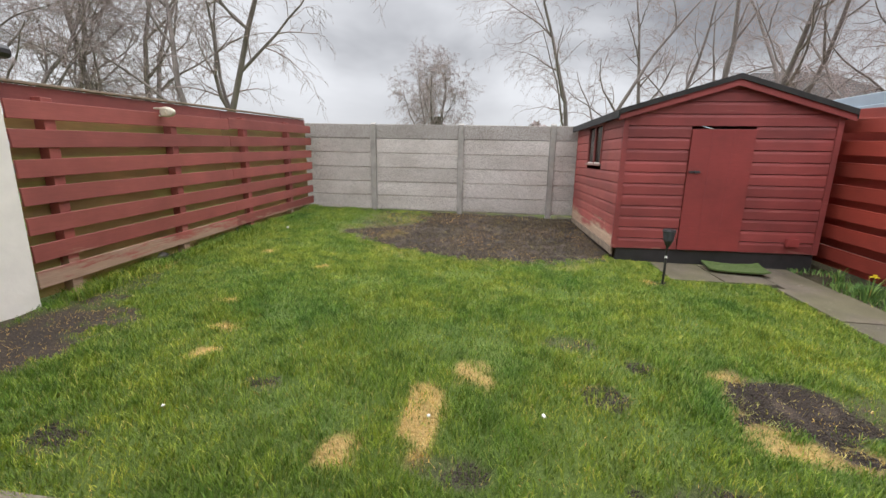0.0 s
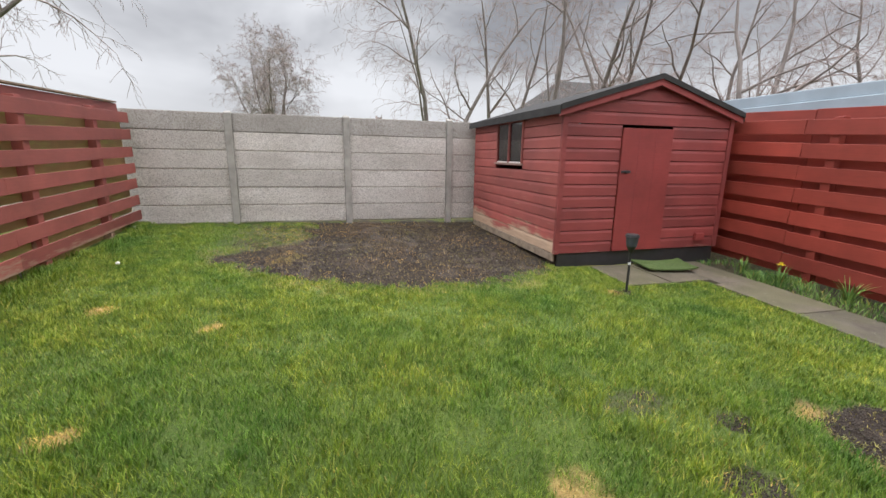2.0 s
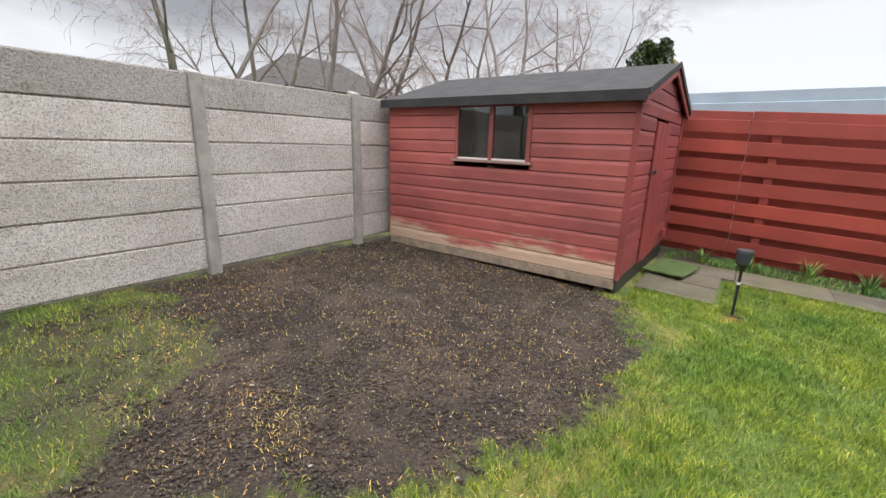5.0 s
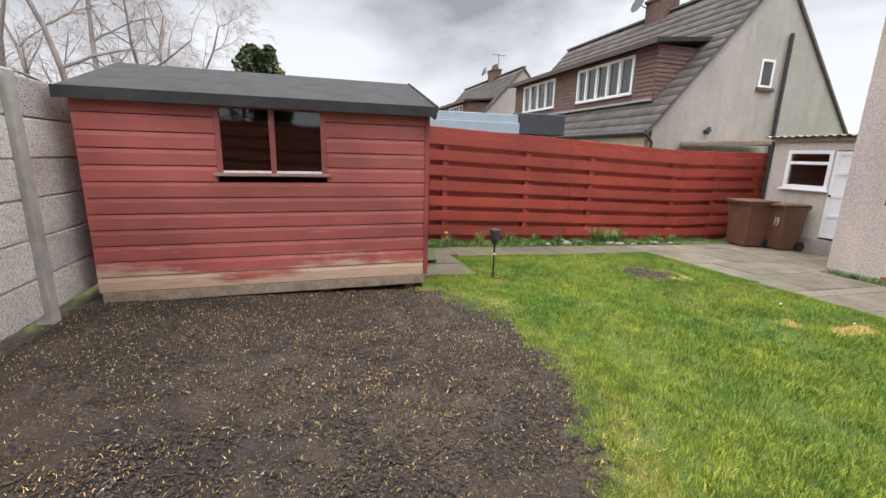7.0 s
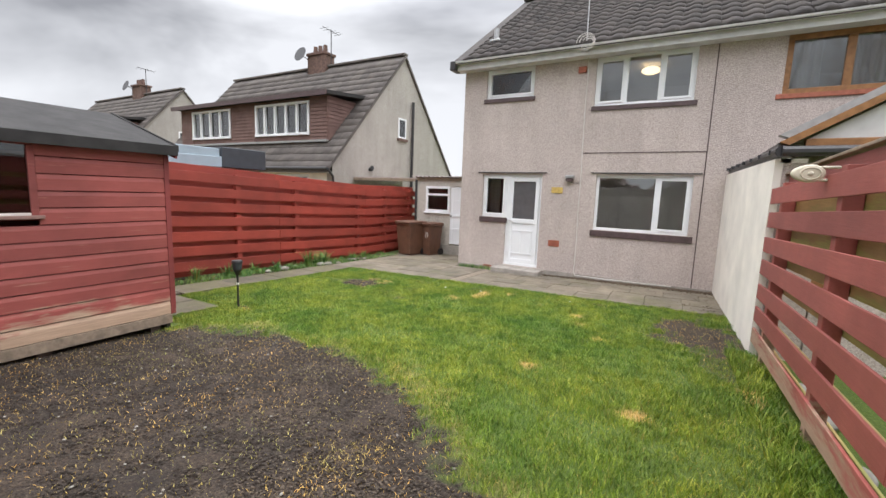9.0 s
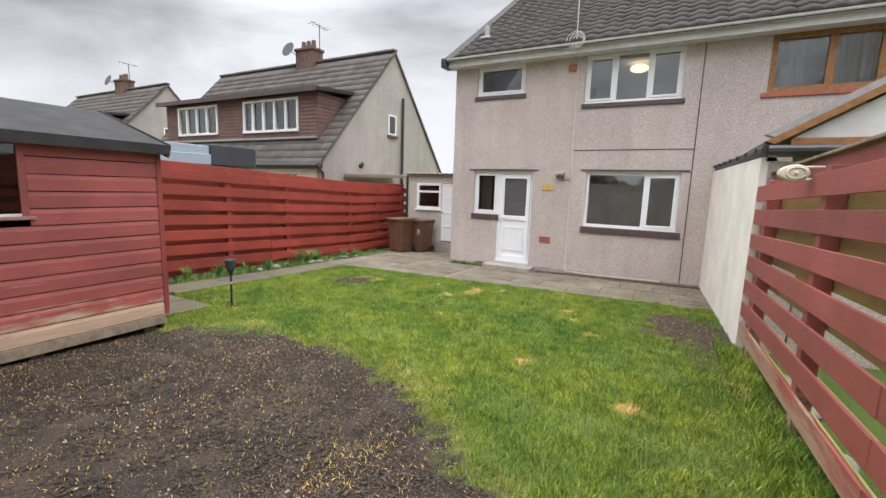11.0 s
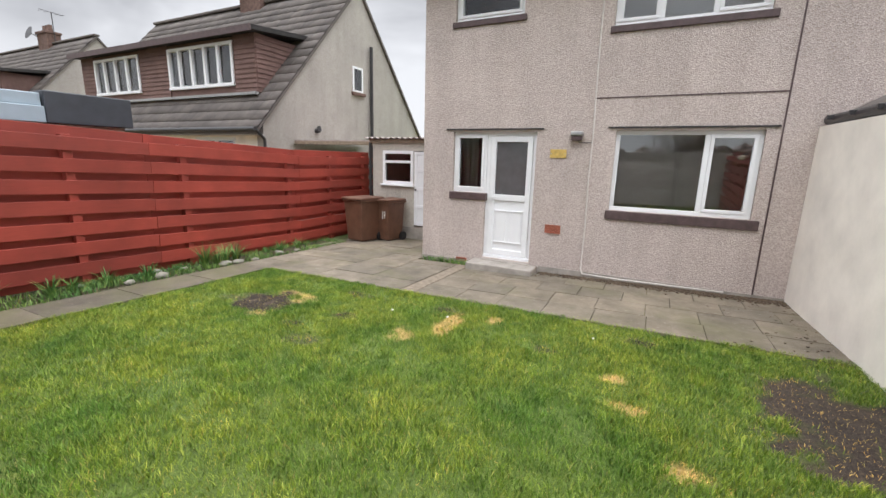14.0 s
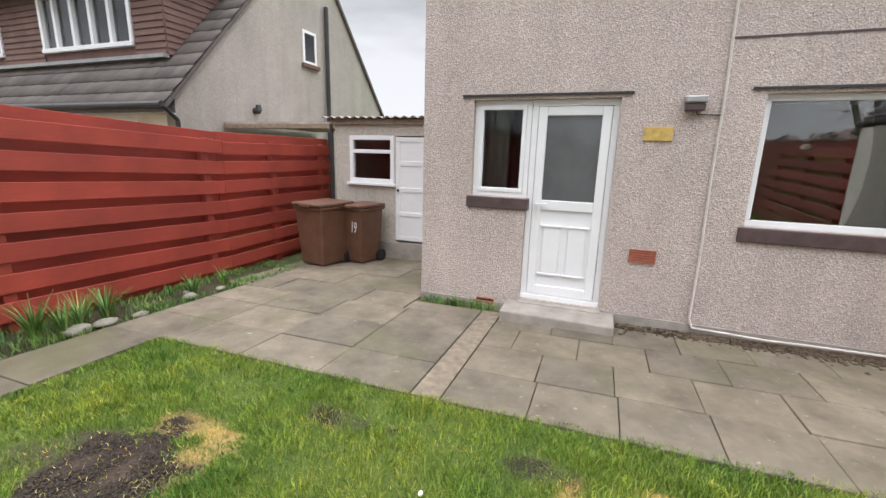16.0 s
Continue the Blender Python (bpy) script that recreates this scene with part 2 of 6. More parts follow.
def slab_mat(name, tone, mossy):
    m = Mat(name, 0.85)
    c = m.ramp(m.noise(3.2, 6, 0.65), (0.28, (0.135 * tone, 0.115 * tone, 0.088 * tone)), (0.7, (0.27 * tone, 0.235 * tone, 0.185 * tone)))
    blotch = m.noise(0.8, 6, 0.7, dist=0.6)
    c = m.mix(0.8, c, m.ramp(blotch, (0.35, (0.68, 0.66, 0.62)), (0.65, (1.18, 1.16, 1.12))), "MULTIPLY")
    c = m.mix(0.8, c, m.ramp(m.random(), (0, (0.78, 0.78, 0.78)), (1, (1.12, 1.09, 1.05))), "MULTIPLY")
    spots = m.noise(16, 5, 0.7)
    c = m.mix(m.ramp(spots, (0.62, (0, 0, 0)), (0.72, (0.55, 0.55, 0.55))), c, (0.46, 0.42, 0.35))
    moss = m.noise(1.1, 5, 0.7)
    c = m.mix(m.ramp(moss, (mossy - 0.16, (0, 0, 0)), (mossy + 0.02, (0.6, 0.6, 0.6))), c, (0.115, 0.11, 0.05))
    m.colour(c)
    m.bump(m.noise(70, 5, 0.7), 0.45, 0.006)
    return m.m


SLAB = slab_mat("worn_concrete_flag", 0.92, 0.66)
PATH_SLAB = slab_mat("mossy_path_concrete", 0.60, 0.56)


def ground_mat():
    m = Mat("garden_ground", 0.95)
    fine = m.noise(55, 6, 0.7)
    soil = m.ramp(fine, (0.28, (0.016, 0.012, 0.009)), (0.5, (0.050, 0.037, 0.028)), (0.70, (0.110, 0.085, 0.062)))
    soil = m.mix(0.85, soil, m.ramp(m.noise(1.7, 6, 0.65), (0.36, (0.62, 0.60, 0.60)), (0.64, (1.5, 1.36, 1.2))), "MULTIPLY")
    flecks = m.cells(24, "Distance")
    soil = m.mix(m.ramp(flecks, (0.045, (0.35, 0.35, 0.35)), (0.075, (0, 0, 0))), soil, (0.36, 0.31, 0.25))
    turf = m.ramp(fine, (0.3, (0.055, 0.085, 0.014)), (0.6, (0.13, 0.19, 0.03)), (0.75, (0.24, 0.25, 0.07)))
    turf = m.mix(0.8, turf, m.ramp(m.noise(1.2, 5, 0.6), (0.35, (0.75, 0.85, 0.7)), (0.65, (1.15, 1.1, 1.0))), "MULTIPLY")
    straw = m.ramp(fine, (0.3, (0.27, 0.165, 0.05)), (0.65, (0.60, 0.41, 0.15)))
    c = m.mix(m.attr("straw"), turf, straw)
    c = m.mix(m.attr("soil"), c, soil)
    m.colour(c)
    m.bump(m.noise(38, 6, 0.75), 1.0, 0.03)
    return m.m


GROUND = ground_mat()


def blade_mat(name, a, b, c):
    m = Mat(name, 0.5, 0, 0.35)
    col = m.ramp(m.island(), (0.0, a), (0.55, b), (0.93, c), (1.0, (0.42, 0.34, 0.13)))
    col = m.mix(0.9, col, m.ramp(m.noise(1.1, 4, 0.6), (0.34, (0.50, 0.74, 0.62)), (0.66, (1.42, 1.2, 0.95))), "MULTIPLY")
    col = m.mix(0.8, col, m.ramp(m.noise(6.5, 4, 0.65), (0.36, (0.45, 0.58, 0.52)), (0.62, (1.3, 1.22, 1.08))), "MULTIPLY")
    m.colour(col)
    m.b.inputs["Subsurface Weight"].default_value = 0.0
    return m.m


GRASS = blade_mat("grass_blades", (0.085, 0.155, 0.018), (0.19, 0.285, 0.036), (0.36, 0.42, 0.09))
STRAWB = blade_mat("dry_grass_blades", (0.42, 0.26, 0.075), (0.62, 0.42, 0.14), (0.76, 0.57, 0.24))
LEAFG = blade_mat("bed_plant_leaves", (0.07, 0.15, 0.045), (0.13, 0.25, 0.07), (0.23, 0.37, 0.13))


def bark(name, a, b):
    m = Mat(name, 0.9)
    m.colour(m.ramp(m.noise(5, 5, 0.7, (1, 1, 0.3)), (0.3, a), (0.7, b)))
    m.bump(m.noise(30, 4, 0.7, (1, 1, 0.2)), 0.6, 0.02)
    return m.m


# bark and twigs paler than life: distance haze is mixed into their colours
BARK = bark("hazed_grey_brown_bark", (0.15, 0.125, 0.115), (0.28, 0.24, 0.22))
TWIG = bark("hazed_twig_bark", (0.25, 0.195, 0.18), (0.42, 0.34, 0.32))
IVY = blade_mat("evergreen_leaves", (0.025, 0.04, 0.02), (0.05, 0.07, 0.03), (0.09, 0.11, 0.05))


def roof_tile(name, a, b):
    m = Mat(name, 0.85)
    c = m.ramp(m.noise(2.2, 6, 0.7), (0.3, a), (0.7, b))
    c = m.mix(0.7, c, m.ramp(m.island(), (0, (0.75, 0.75, 0.75)), (1, (1.2, 1.18, 1.15))), "MULTIPLY")
    moss = m.noise(9, 5, 0.75)
    c = m.mix(m.ramp(moss, (0.63, (0, 0, 0)), (0.74, (0.7, 0.7, 0.7))), c, (0.24, 0.225, 0.17))
    m.colour(c)
    m.bump(m.noise(50, 4), 0.4, 0.006)
    return m.m


TILE = roof_tile("dark_concrete_tile", (0.035, 0.031, 0.030), (0.08, 0.068, 0.062))
TILE_B = roof_tile("brown_concrete_tile", (0.085, 0.074, 0.069), (0.16, 0.14, 0.128))
HUNG = roof_tile("red_brown_hung_tile", (0.10, 0.058, 0.05), (0.175, 0.105, 0.09))


def glass_mat(name, tint, ior=1.9):
    m = bpy.data.materials.new(name)
    m.use_nodes = True
    t = m.node_tree
    t.nodes.clear()
    tr = t.nodes.new("ShaderNodeBsdfTransparent")
    tr.inputs["Color"].default_value = (*tint, 1)
    gl = t.nodes.new("ShaderNodeBsdfGlossy")
    gl.inputs["Roughness"].default_value = 0.015
    fr = t.nodes.new("ShaderNodeFresnel")
    fr.inputs["IOR"].default_value = ior
    mx = t.nodes.new("ShaderNodeMixShader")
    out = t.nodes.new("ShaderNodeOutputMaterial")
    t.links.new(fr.outputs["Fac"], mx.inputs["Fac"])
    t.links.new(tr.outputs["BSDF"], mx.inputs[1])
    t.links.new(gl.outputs["BSDF"], mx.inputs[2])
    t.links.new(mx.outputs["Shader"], out.inputs["Surface"])
    return m


GLASS = glass_mat("window_glass", (0.86, 0.89, 0.88), 2.45)
GLASS_DULL = glass_mat("dusty_shed_glass", (0.5, 0.52, 0.52), 1.85)
GLASS_SIDE = glass_mat("clear_side_glass", (0.86, 0.89, 0.88), 1.48)
# clear door glass as an opaque pane; its grey stands in for reflections
DOOR_PANE_GREY = plain("opaque_grey_door_pane", (0.10, 0.107, 0.11), 0.07, 0, 0.12, 5, 0.03)
DOOR_PANE_GREY.node_tree.nodes["Principled BSDF"].inputs["Specular IOR Level"].default_value = 1.0

lampglow = bpy.data.materials.new("lit_ceiling_lamp")
lampglow.use_nodes = True
lampglow.node_tree.nodes["Principled BSDF"].inputs["Emission Color"].default_value = (1.0, 0.72, 0.42, 1)
lampglow.node_tree.nodes["Principled BSDF"].inputs["Emission Strength"].default_value = 2.2


# ---- mesh helpers ----
def box(bm, x0, x1, y0, y1, z0, z1, bev=0.0, m=None):
    r = bmesh.ops.create_cube(bm, size=1.0)
    vs = r["verts"]
    bmesh.ops.scale(bm, vec=(abs(x1 - x0), abs(y1 - y0), abs(z1 - z0)), verts=vs)
    bmesh.ops.translate(bm, vec=((x0 + x1) / 2, (y0 + y1) / 2, (z0 + z1) / 2), verts=vs)
    if bev:
        es = {e for v in vs for e in v.link_edges}
        r2 = bmesh.ops.bevel(bm, geom=list(es), offset=bev, segments=2, profile=0.5, affect="EDGES")
        vs = list({v for f in r2["faces"] for v in f.verts})
    if m is not None:
        bmesh.ops.transform(bm, matrix=m, verts=vs)
    return vs


def prism(bm, pts, axis, a, b):
    """A polygon given in the two other axes, drawn out along axis from a to b."""
    def at(p, d):
        return {"x": (d, p[0], p[1]), "y": (p[0], d, p[1]), "z": (p[0], p[1], d)}[axis]
    v0 = [bm.verts.new(at(p, a)) for p in pts]
    v1 = [bm.verts.new(at(p, b)) for p in pts]
    bm.faces.new(v0), bm.faces.new(v1[::-1])
    n = len(pts)
    for i in range(n):
        bm.faces.new((v0[i], v1[i], v1[(i + 1) % n], v0[(i + 1) % n]))
    return v0 + v1


def tube(bm, p, q, r, r2=None, n=10):
    p, q = Vector(p), Vector(q)
    d = q - p
    rot = d.to_track_quat("Z", "Y").to_matrix().to_4x4()
    bmesh.ops.create_cone(bm, cap_ends=True, segments=n, radius1=r, radius2=r if r2 is None else r2, depth=d.length,
                          matrix=Matrix.Translation((p + q) / 2) @ rot)


def mesh_of(bm, name, mat, smooth=False):
    bmesh.ops.recalc_face_normals(bm, faces=bm.faces)
    me = bpy.data.meshes.new(name)
    bm.to_mesh(me)
    bm.free()
    me.materials.append(mat)
    if smooth:
        for p in me.polygons:
            p.use_smooth = True
    return me


def part(name, bm, mat, parent=None, label="", smooth=False):
    ob = new(name, bm if isinstance(bm, bpy.types.Mesh) else mesh_of(bm, name, mat, smooth))
    ob.parent = parent
    return tagged(ob, label)


def thing(name, label, category, at=(0, 0, 0), group="", kind=""):
    ob = new(name)
    ob.location = at
    ob.empty_display_size = 0.1
    return tagged(ob, label, category, group, kind)


def local(parent, ob):
    """Keeps a part that was modelled in world places where it is, under a parent that stands elsewhere."""
    ob.matrix_parent_inverse = Matrix.Translation(parent.location).inverted()
    return ob


def boxes(name, lst, mat, parent=None, label="", bev=0.0):
    bm = bmesh.new()
    for b in lst:
        box(bm, *b, bev)
    return part(name, bm, mat, parent, label)


def curve(name, pts, r, mat, parent=None, label=""):
    cu = bpy.data.curves.new(name, "CURVE")
    cu.dimensions, cu.bevel_depth, cu.bevel_resolution = "3D", r, 2
    sp = cu.splines.new("POLY")
    sp.points.add(len(pts) - 1)
    for p, c in zip(sp.points, pts):
        p.co = (*c, 1)
    cu.materials.append(mat)
    tmp = bpy.data.objects.new(name, cu)
    me = bpy.data.meshes.new_from_object(tmp)
    bpy.data.objects.remove(tmp)
    ob = new(name, me)
    ob.parent = parent
    return tagged(ob, label)


def raw_mesh(name, verts, faces, mat):
    me = bpy.data.meshes.new(name)
    me.vertices.add(len(verts))
    me.vertices.foreach_set("co", np.asarray(verts, dtype=np.float32).ravel())
    k = faces.shape[1]
    me.loops.add(faces.size)
    me.loops.foreach_set("vertex_index", faces.astype(np.int32).ravel())
    me.polygons.add(len(faces))
    me.polygons.foreach_set("loop_start", np.arange(0, faces.size, k, dtype=np.int32))
    me.update(calc_edges=True)
    me.materials.append(mat)
    return me


def wall_with(bm, u0, u1, z0, z1, d0, d1, holes, axis="x"):
    """A wall along x (or y) with rectangular openings (ua, ub, za, zb) through it."""
    us = sorted({u0, u1, *[h[0] for h in holes], *[h[1] for h in holes]})
    for ua, ub in zip(us, us[1:]):
        um = (ua + ub) / 2
        cuts = sorted((h[2], h[3]) for h in holes if h[0] < um < h[1])
        z = z0
        for za, zb in cuts + [(z1, z1)]:
            if za - z > 1e-4:
                if axis == "x":
                    box(bm, ua, ub, d0, d1, z, za)
                else:
                    box(bm, d0, d1, ua, ub, z, za)
            z = zb


# ---- ground ----
def G(x, y):
    cx, cy = min(max(x, -6), 8), min(max(y, -3), 14)
    return -0.006 - 0.02 * cx + 0.030 * cy


def XL(y):
    return -3.06 - 0.036 * y if y < 3.74 else -3.195 - 0.0255 * (y - 3.74)


def XR(y):
    return 5.15 - 0.025 * y


BED = ((-0.7, 9.9), (-0.85, 8.4), (-1.3, 8.0), (-1.9, 7.6), (-1.7, 7.15), (-1.2, 6.85), (-0.8, 6.5), (-0.2, 6.2), (0.45, 6.08),
       (1.0, 6.05), (1.5, 6.12), (2.0, 6.4), (2.3, 6.75), (5.1, 6.75), (5.1, 9.9))
SOIL = ((2.52, 3.25, 0.36, 0.40), (2.85, 3.3, 0.25, 0.2), (1.24, 3.84, 0.20, 0.10), (1.37, 3.2, 0.13, 0.12),
        (0.53, 2.43, 0.18, 0.08), (1.75, 2.45, 0.3, 0.12), (-2.75, 3.2, 0.55, 0.78), (2.58, 5.6, 0.13, 0.1), (-0.69, 2.98, 0.14, 0.07),
        (-1.54, 2.35, 0.16, 0.12), (1.7, 3.6, 0.12, 0.08), (-3.0, 4.3, 0.25, 0.5))
STRAW = ((0.56, 3.28, 0.15, 0.17), (0.32, 2.85, 0.11, 0.28), (-0.11, 2.45, 0.10, 0.16), (-1.76, 4.2, 0.12, 0.09), (-1.34, 3.25, 0.09, 0.10),
         (-1.43, 3.66, 0.13, 0.08), (-2.3, 5.9, 0.18, 0.11), (-1.35, 5.42, 0.11, 0.09), (2.4, 2.85, 0.34, 0.10),
         (2.2, 3.1, 0.12, 0.3), (2.42, 5.62, 0.1, 0.08), (-3.1, 5.05, 0.10, 0.3), (-1.0, 7.4, 0.2, 0.3), (2.25, 3.55, 0.12, 0.1))


def inside(x, y, poly):
    c, j = False, len(poly) - 1
    for i in range(len(poly)):
        (xa, ya), (xb, yb) = poly[i], poly[j]
        if (ya > y) != (yb > y) and x < (xb - xa) * (y - ya) / (yb - ya) + xa:
            c = not c
        j = i
    return c


def edge_dist(x, y, poly):
    best = 9.0
    for (xa, ya), (xb, yb) in zip(poly, poly[1:] + poly[:1]):
        dx, dy = xb - xa, yb - ya
        t = max(0, min(1, ((x - xa) * dx + (y - ya) * dy) / (dx * dx + dy * dy)))
        best = min(best, math.hypot(x - xa - t * dx, y - ya - t * dy))
    return best if inside(x, y, poly) else -best


def cover(x, y):
    """How much bare soil and dead grass lies at a place, each 0 to 1."""
    n = noise.noise((x * 2.6, y * 2.6, 3.0)) * 0.6 + noise.noise((x * 8, y * 8, 7.0)) * 0.4
    d = edge_dist(x, y, BED) + n * 0.34 + 0.16 * noise.noise((x * 17, y * 17, 5.0))
    soil = max(0, min(1, d / 0.16 + 0.45))
    if x < -0.7 and y > 7.4:
        soil = max(soil, min(0.72, max(0, (x + 2.3) / 1.0) + n * 0.6) * (1 if y < 9.5 else 0.6))
    if y > 9.45:
        soil = max(soil, 0.5 + n)
    straw = 0.0
    for cx, cy, rx, ry in SOIL:
        q = math.hypot((x - cx) / rx, (y - cy) / ry)
        soil = max(soil, max(0, min(1 if rx > 0.3 else 0.55, (1.12 + n * 1.3 - q) * 2.6)))
    for cx, cy, rx, ry in STRAW:
        q = math.hypot((x - cx) / rx, (y - cy) / ry)
        straw = max(straw, max(0, min(1, (1.1 + n * 1.4 - q) * 2.0)))
    rim = max(0, 1 - abs(d + 0.12) / 0.16) * 0.55
    return max(0.0, min(1.0, soil)), max(straw, rim * (0.5 + n))


def build_ground():
    xs = [-900, -300, -80, -30, -12, -6] + [-3.6 + 0.05 * i for i in range(int(9.2 / 0.05) + 1)] + [8, 14, 30, 80, 300, 900]
    ys = [-900, -300, -80, -30, -8, -3] + [-0.2 + 0.05 * i for i in range(int(10.4 / 0.05) + 1)] + [14, 20, 40, 90, 300, 900]
    verts, soil, straw = [], [], []
    for y in ys:
        for x in xs:
            z = G(x, y) - 0.012
            a = b = 0.0
            # unseen ground past the right fence, browned to lessen green bounce on walls
            if x > 5.6 and -40 < y < 30:
                a, b = 0.7, 0.6
            if -3.6 <= x <= 5.6 and -0.3 <= y <= 10.2:
                a, b = cover(x, y)
                if x > 4.4:
                    a = max(a, 0.85)
                elif y < 1.98:
                    a, b = 0.45, 0.35
                z += 0.012 * noise.noise((x * 1.4, y * 1.4, 0)) + 0.012 * noise.noise((x * 6, y * 6, 2)) * (0.4 + a)
                z -= 0.012 * a
                if y < 2.02 or x > 3.7:
                    z -= 0.01
            verts.append((x, y, z)), soil.append(a), straw.append(b)
    nx = len(xs)
    faces = np.array([(j * nx + i, j * nx + i + 1, (j + 1) * nx + i + 1, (j + 1) * nx + i) for j in range(len(ys) - 1) for i in range(nx - 1)])
    me = raw_mesh("ground", np.array(verts), faces, GROUND)
    for nm, vals in (("soil", soil), ("straw", straw)):
        at = me.attributes.new(nm, "FLOAT", "POINT")
        at.data.foreach_set("value", np.array(vals, dtype=np.float32))
    for p in me.polygons:
        p.use_smooth = True
    tagged(new("ground", me), "garden ground with worn lawn turf and bare soil", "ground", kind="structure")


build_ground()


# ---- windows and doors ----
def pane_window(name, x0, x1, z0, z1, y, bars, sill, frame_mat, sill_mat, label, fw=0.055, glass=None, openers=()):
    """A framed window in a wall that faces +y; bars: places of the mullions; openers: bays with a sash of their own."""
    w = thing(name, label, "window", (0.5 * (x0 + x1), y, z0), kind="structure")
    fr = [(x0, x1, y - 0.05, y + 0.02, z1 - fw, z1), (x0, x1, y - 0.05, y + 0.02, z0, z0 + fw),
          (x0, x0 + fw, y - 0.05, y + 0.019, z0 + fw, z1 - fw), (x1 - fw, x1, y - 0.05, y + 0.019, z0 + fw, z1 - fw)]
    local(w, boxes("window_frame", fr, frame_mat, w, bev=0.006))
    for b in bars:
        local(w, boxes("mullion", [(b - fw * 0.6, b + fw * 0.6, y - 0.05, y + 0.017, z0 + fw, z1 - fw)], frame_mat, w, bev=0.006))
    edges = [x0 + fw, *bars, x1 - fw]
    for i, (a, b) in enumerate(zip(edges, edges[1:])):
        a2, b2 = a + (fw * 0.6 if i else 0), b - (fw * 0.6 if i < len(bars) else 0)
        local(w, boxes("pane", [(a2, b2, y - 0.022, y - 0.014, z0 + fw, z1 - fw)], glass or GLASS, w)).visible_shadow = False
        if i in openers:
            s = 0.042
            sash = [(a2, b2, y - 0.03, y + 0.034, z1 - fw - s, z1 - fw), (a2, b2, y - 0.03, y + 0.034, z0 + fw, z0 + fw + s),
                    (a2, a2 + s, y - 0.03, y + 0.033, z0 + fw + s, z1 - fw - s), (b2 - s, b2, y - 0.03, y + 0.033, z0 + fw + s, z1 - fw - s)]
            local(w, boxes("sash", sash, frame_mat, w, bev=0.005))
    if sill:
        sx0, sx1, sz = sill
        local(w, boxes("window_sill", [(sx0, sx1, y - 0.05, y + 0.11, sz, z0 - 0.003)], sill_mat, w, bev=0.008))
    return w


# ---- the house ----
WY = -0.08   # plane of the window frames, set back in the wall
KIT = (-2.57, -0.87, 1.06, 2.17)
SIDE = (1.05, 1.64, 1.19, 2.16)
DOOR = (0.24, 1.05, 0.12, 2.16)
BATH = (0.55, 1.66, 3.82, 4.46)
BEDR = (-2.43, -0.70, 3.52, 4.46)
NBR = (-6.9, -3.68, 3.52, 4.46)
bm = bmesh.new()
wall_with(bm, -9.5, 2.2, -0.2, 4.6, -0.25, 0.0, [KIT, (SIDE[0], SIDE[1], SIDE[2], SIDE[3]), DOOR, BATH, BEDR, NBR])
wall_north = tagged(part("wall_north", bm, HARL), "pink-grey pebbledash rear house wall with recessed windows", "wall", kind="structure")
bm = bmesh.new()
box(bm, 1.95, 2.197, -8.2, -0.252, -0.2, 4.6)
prism(bm, [(-8.2, 4.6), (0.0, 4.6), (-4.1, 7.45)], "x", 1.95, 2.196)
tagged(part("wall_east", bm, HARL), "pink-grey pebbledash gable wall of the house", "wall", kind="structure")
bm = bmesh.new()
box(bm, -9.5, 1.95, -8.2, -8.0, -0.2, 4.6)
box(bm, -9.7, -9.502, -8.2, 0.0, -0.2, 4.6)
tagged(part("wall_south", bm, HARL), "pebbledash outer walls of the house", "wall", kind="structure")
bm = bmesh.new()
box(bm, -9.5, 1.94, -3.6, -3.5, -0.1, 4.6)
box(bm, -3.12, -3.0, -3.5, -0.26, -0.1, 4.6)
box(bm, 0.02, 0.1, -3.5, -0.26, 0.1, 4.6)
tagged(part("interior_wall", bm, INSIDE), "plain plastered walls inside the house", "wall", kind="structure")
bm = bmesh.new()
box(bm, -9.4, 1.94, -3.5, -0.26, -0.06, 0.1)
box(bm, -9.4, 1.94, -3.5, -0.26, 2.46, 2.7)
tagged(part("interior_floor", bm, CARPET), "floors inside the house", "floor", kind="structure")
bm = bmesh.new()
box(bm, -9.4, 1.94, -7.9, -0.26, 4.62, 4.7)
tagged(part("ceiling", bm, INSIDE), "plain upper ceiling inside the house", "ceiling", kind="structure")

# lintel drips, movement joints and base course
# drips coloured near-black, so the shadow line at the lintels is painted on
bm = bmesh.new()
for x0, x1, z in ((0.14, 1.76, 2.19), (-2.70, -0.76, 2.20)):
    box(bm, x0, x1, 0.001, 0.022, z, z + 0.02)
tagged(part("trim_drip", bm, GUTTER), "thin drip mouldings over the openings, coloured dark for their shadow", "trim", kind="structure")
bm = bmesh.new()
box(bm, -2.72, -0.56, 0.001, 0.007, 2.60, 2.615)
box(bm, -2.735, -2.717, 0.001, 0.008, 0.06, 4.46)
tagged(part("trim_joint", bm, SILL), "dark movement joint lines in the render", "trim", kind="structure")
bm = bmesh.new()
box(bm, -3.1, 0.08, 0.001, 0.016, -0.15, 0.10)
box(bm, 1.17, 2.2, 0.001, 0.012, -0.2, 0.03)
tagged(part("trim_base", bm, STEPC), "grey base course of the house wall", "trim", kind="structure")

pane_window("window_1", KIT[0], KIT[1], KIT[2], KIT[3], WY, [-1.98], (-2.66, -0.83, 0.93), UPVC, SILL,
            "white upvc kitchen window with brown sill", openers=(0,))
pane_window("window_2", SIDE[0] + 0.002, SIDE[1], SIDE[2], SIDE[3], WY, [], (1.02, 1.68, 1.07), UPVC, SILL,
            "narrow white upvc window beside the door", openers=(0,), fw=0.05, glass=GLASS_SIDE)
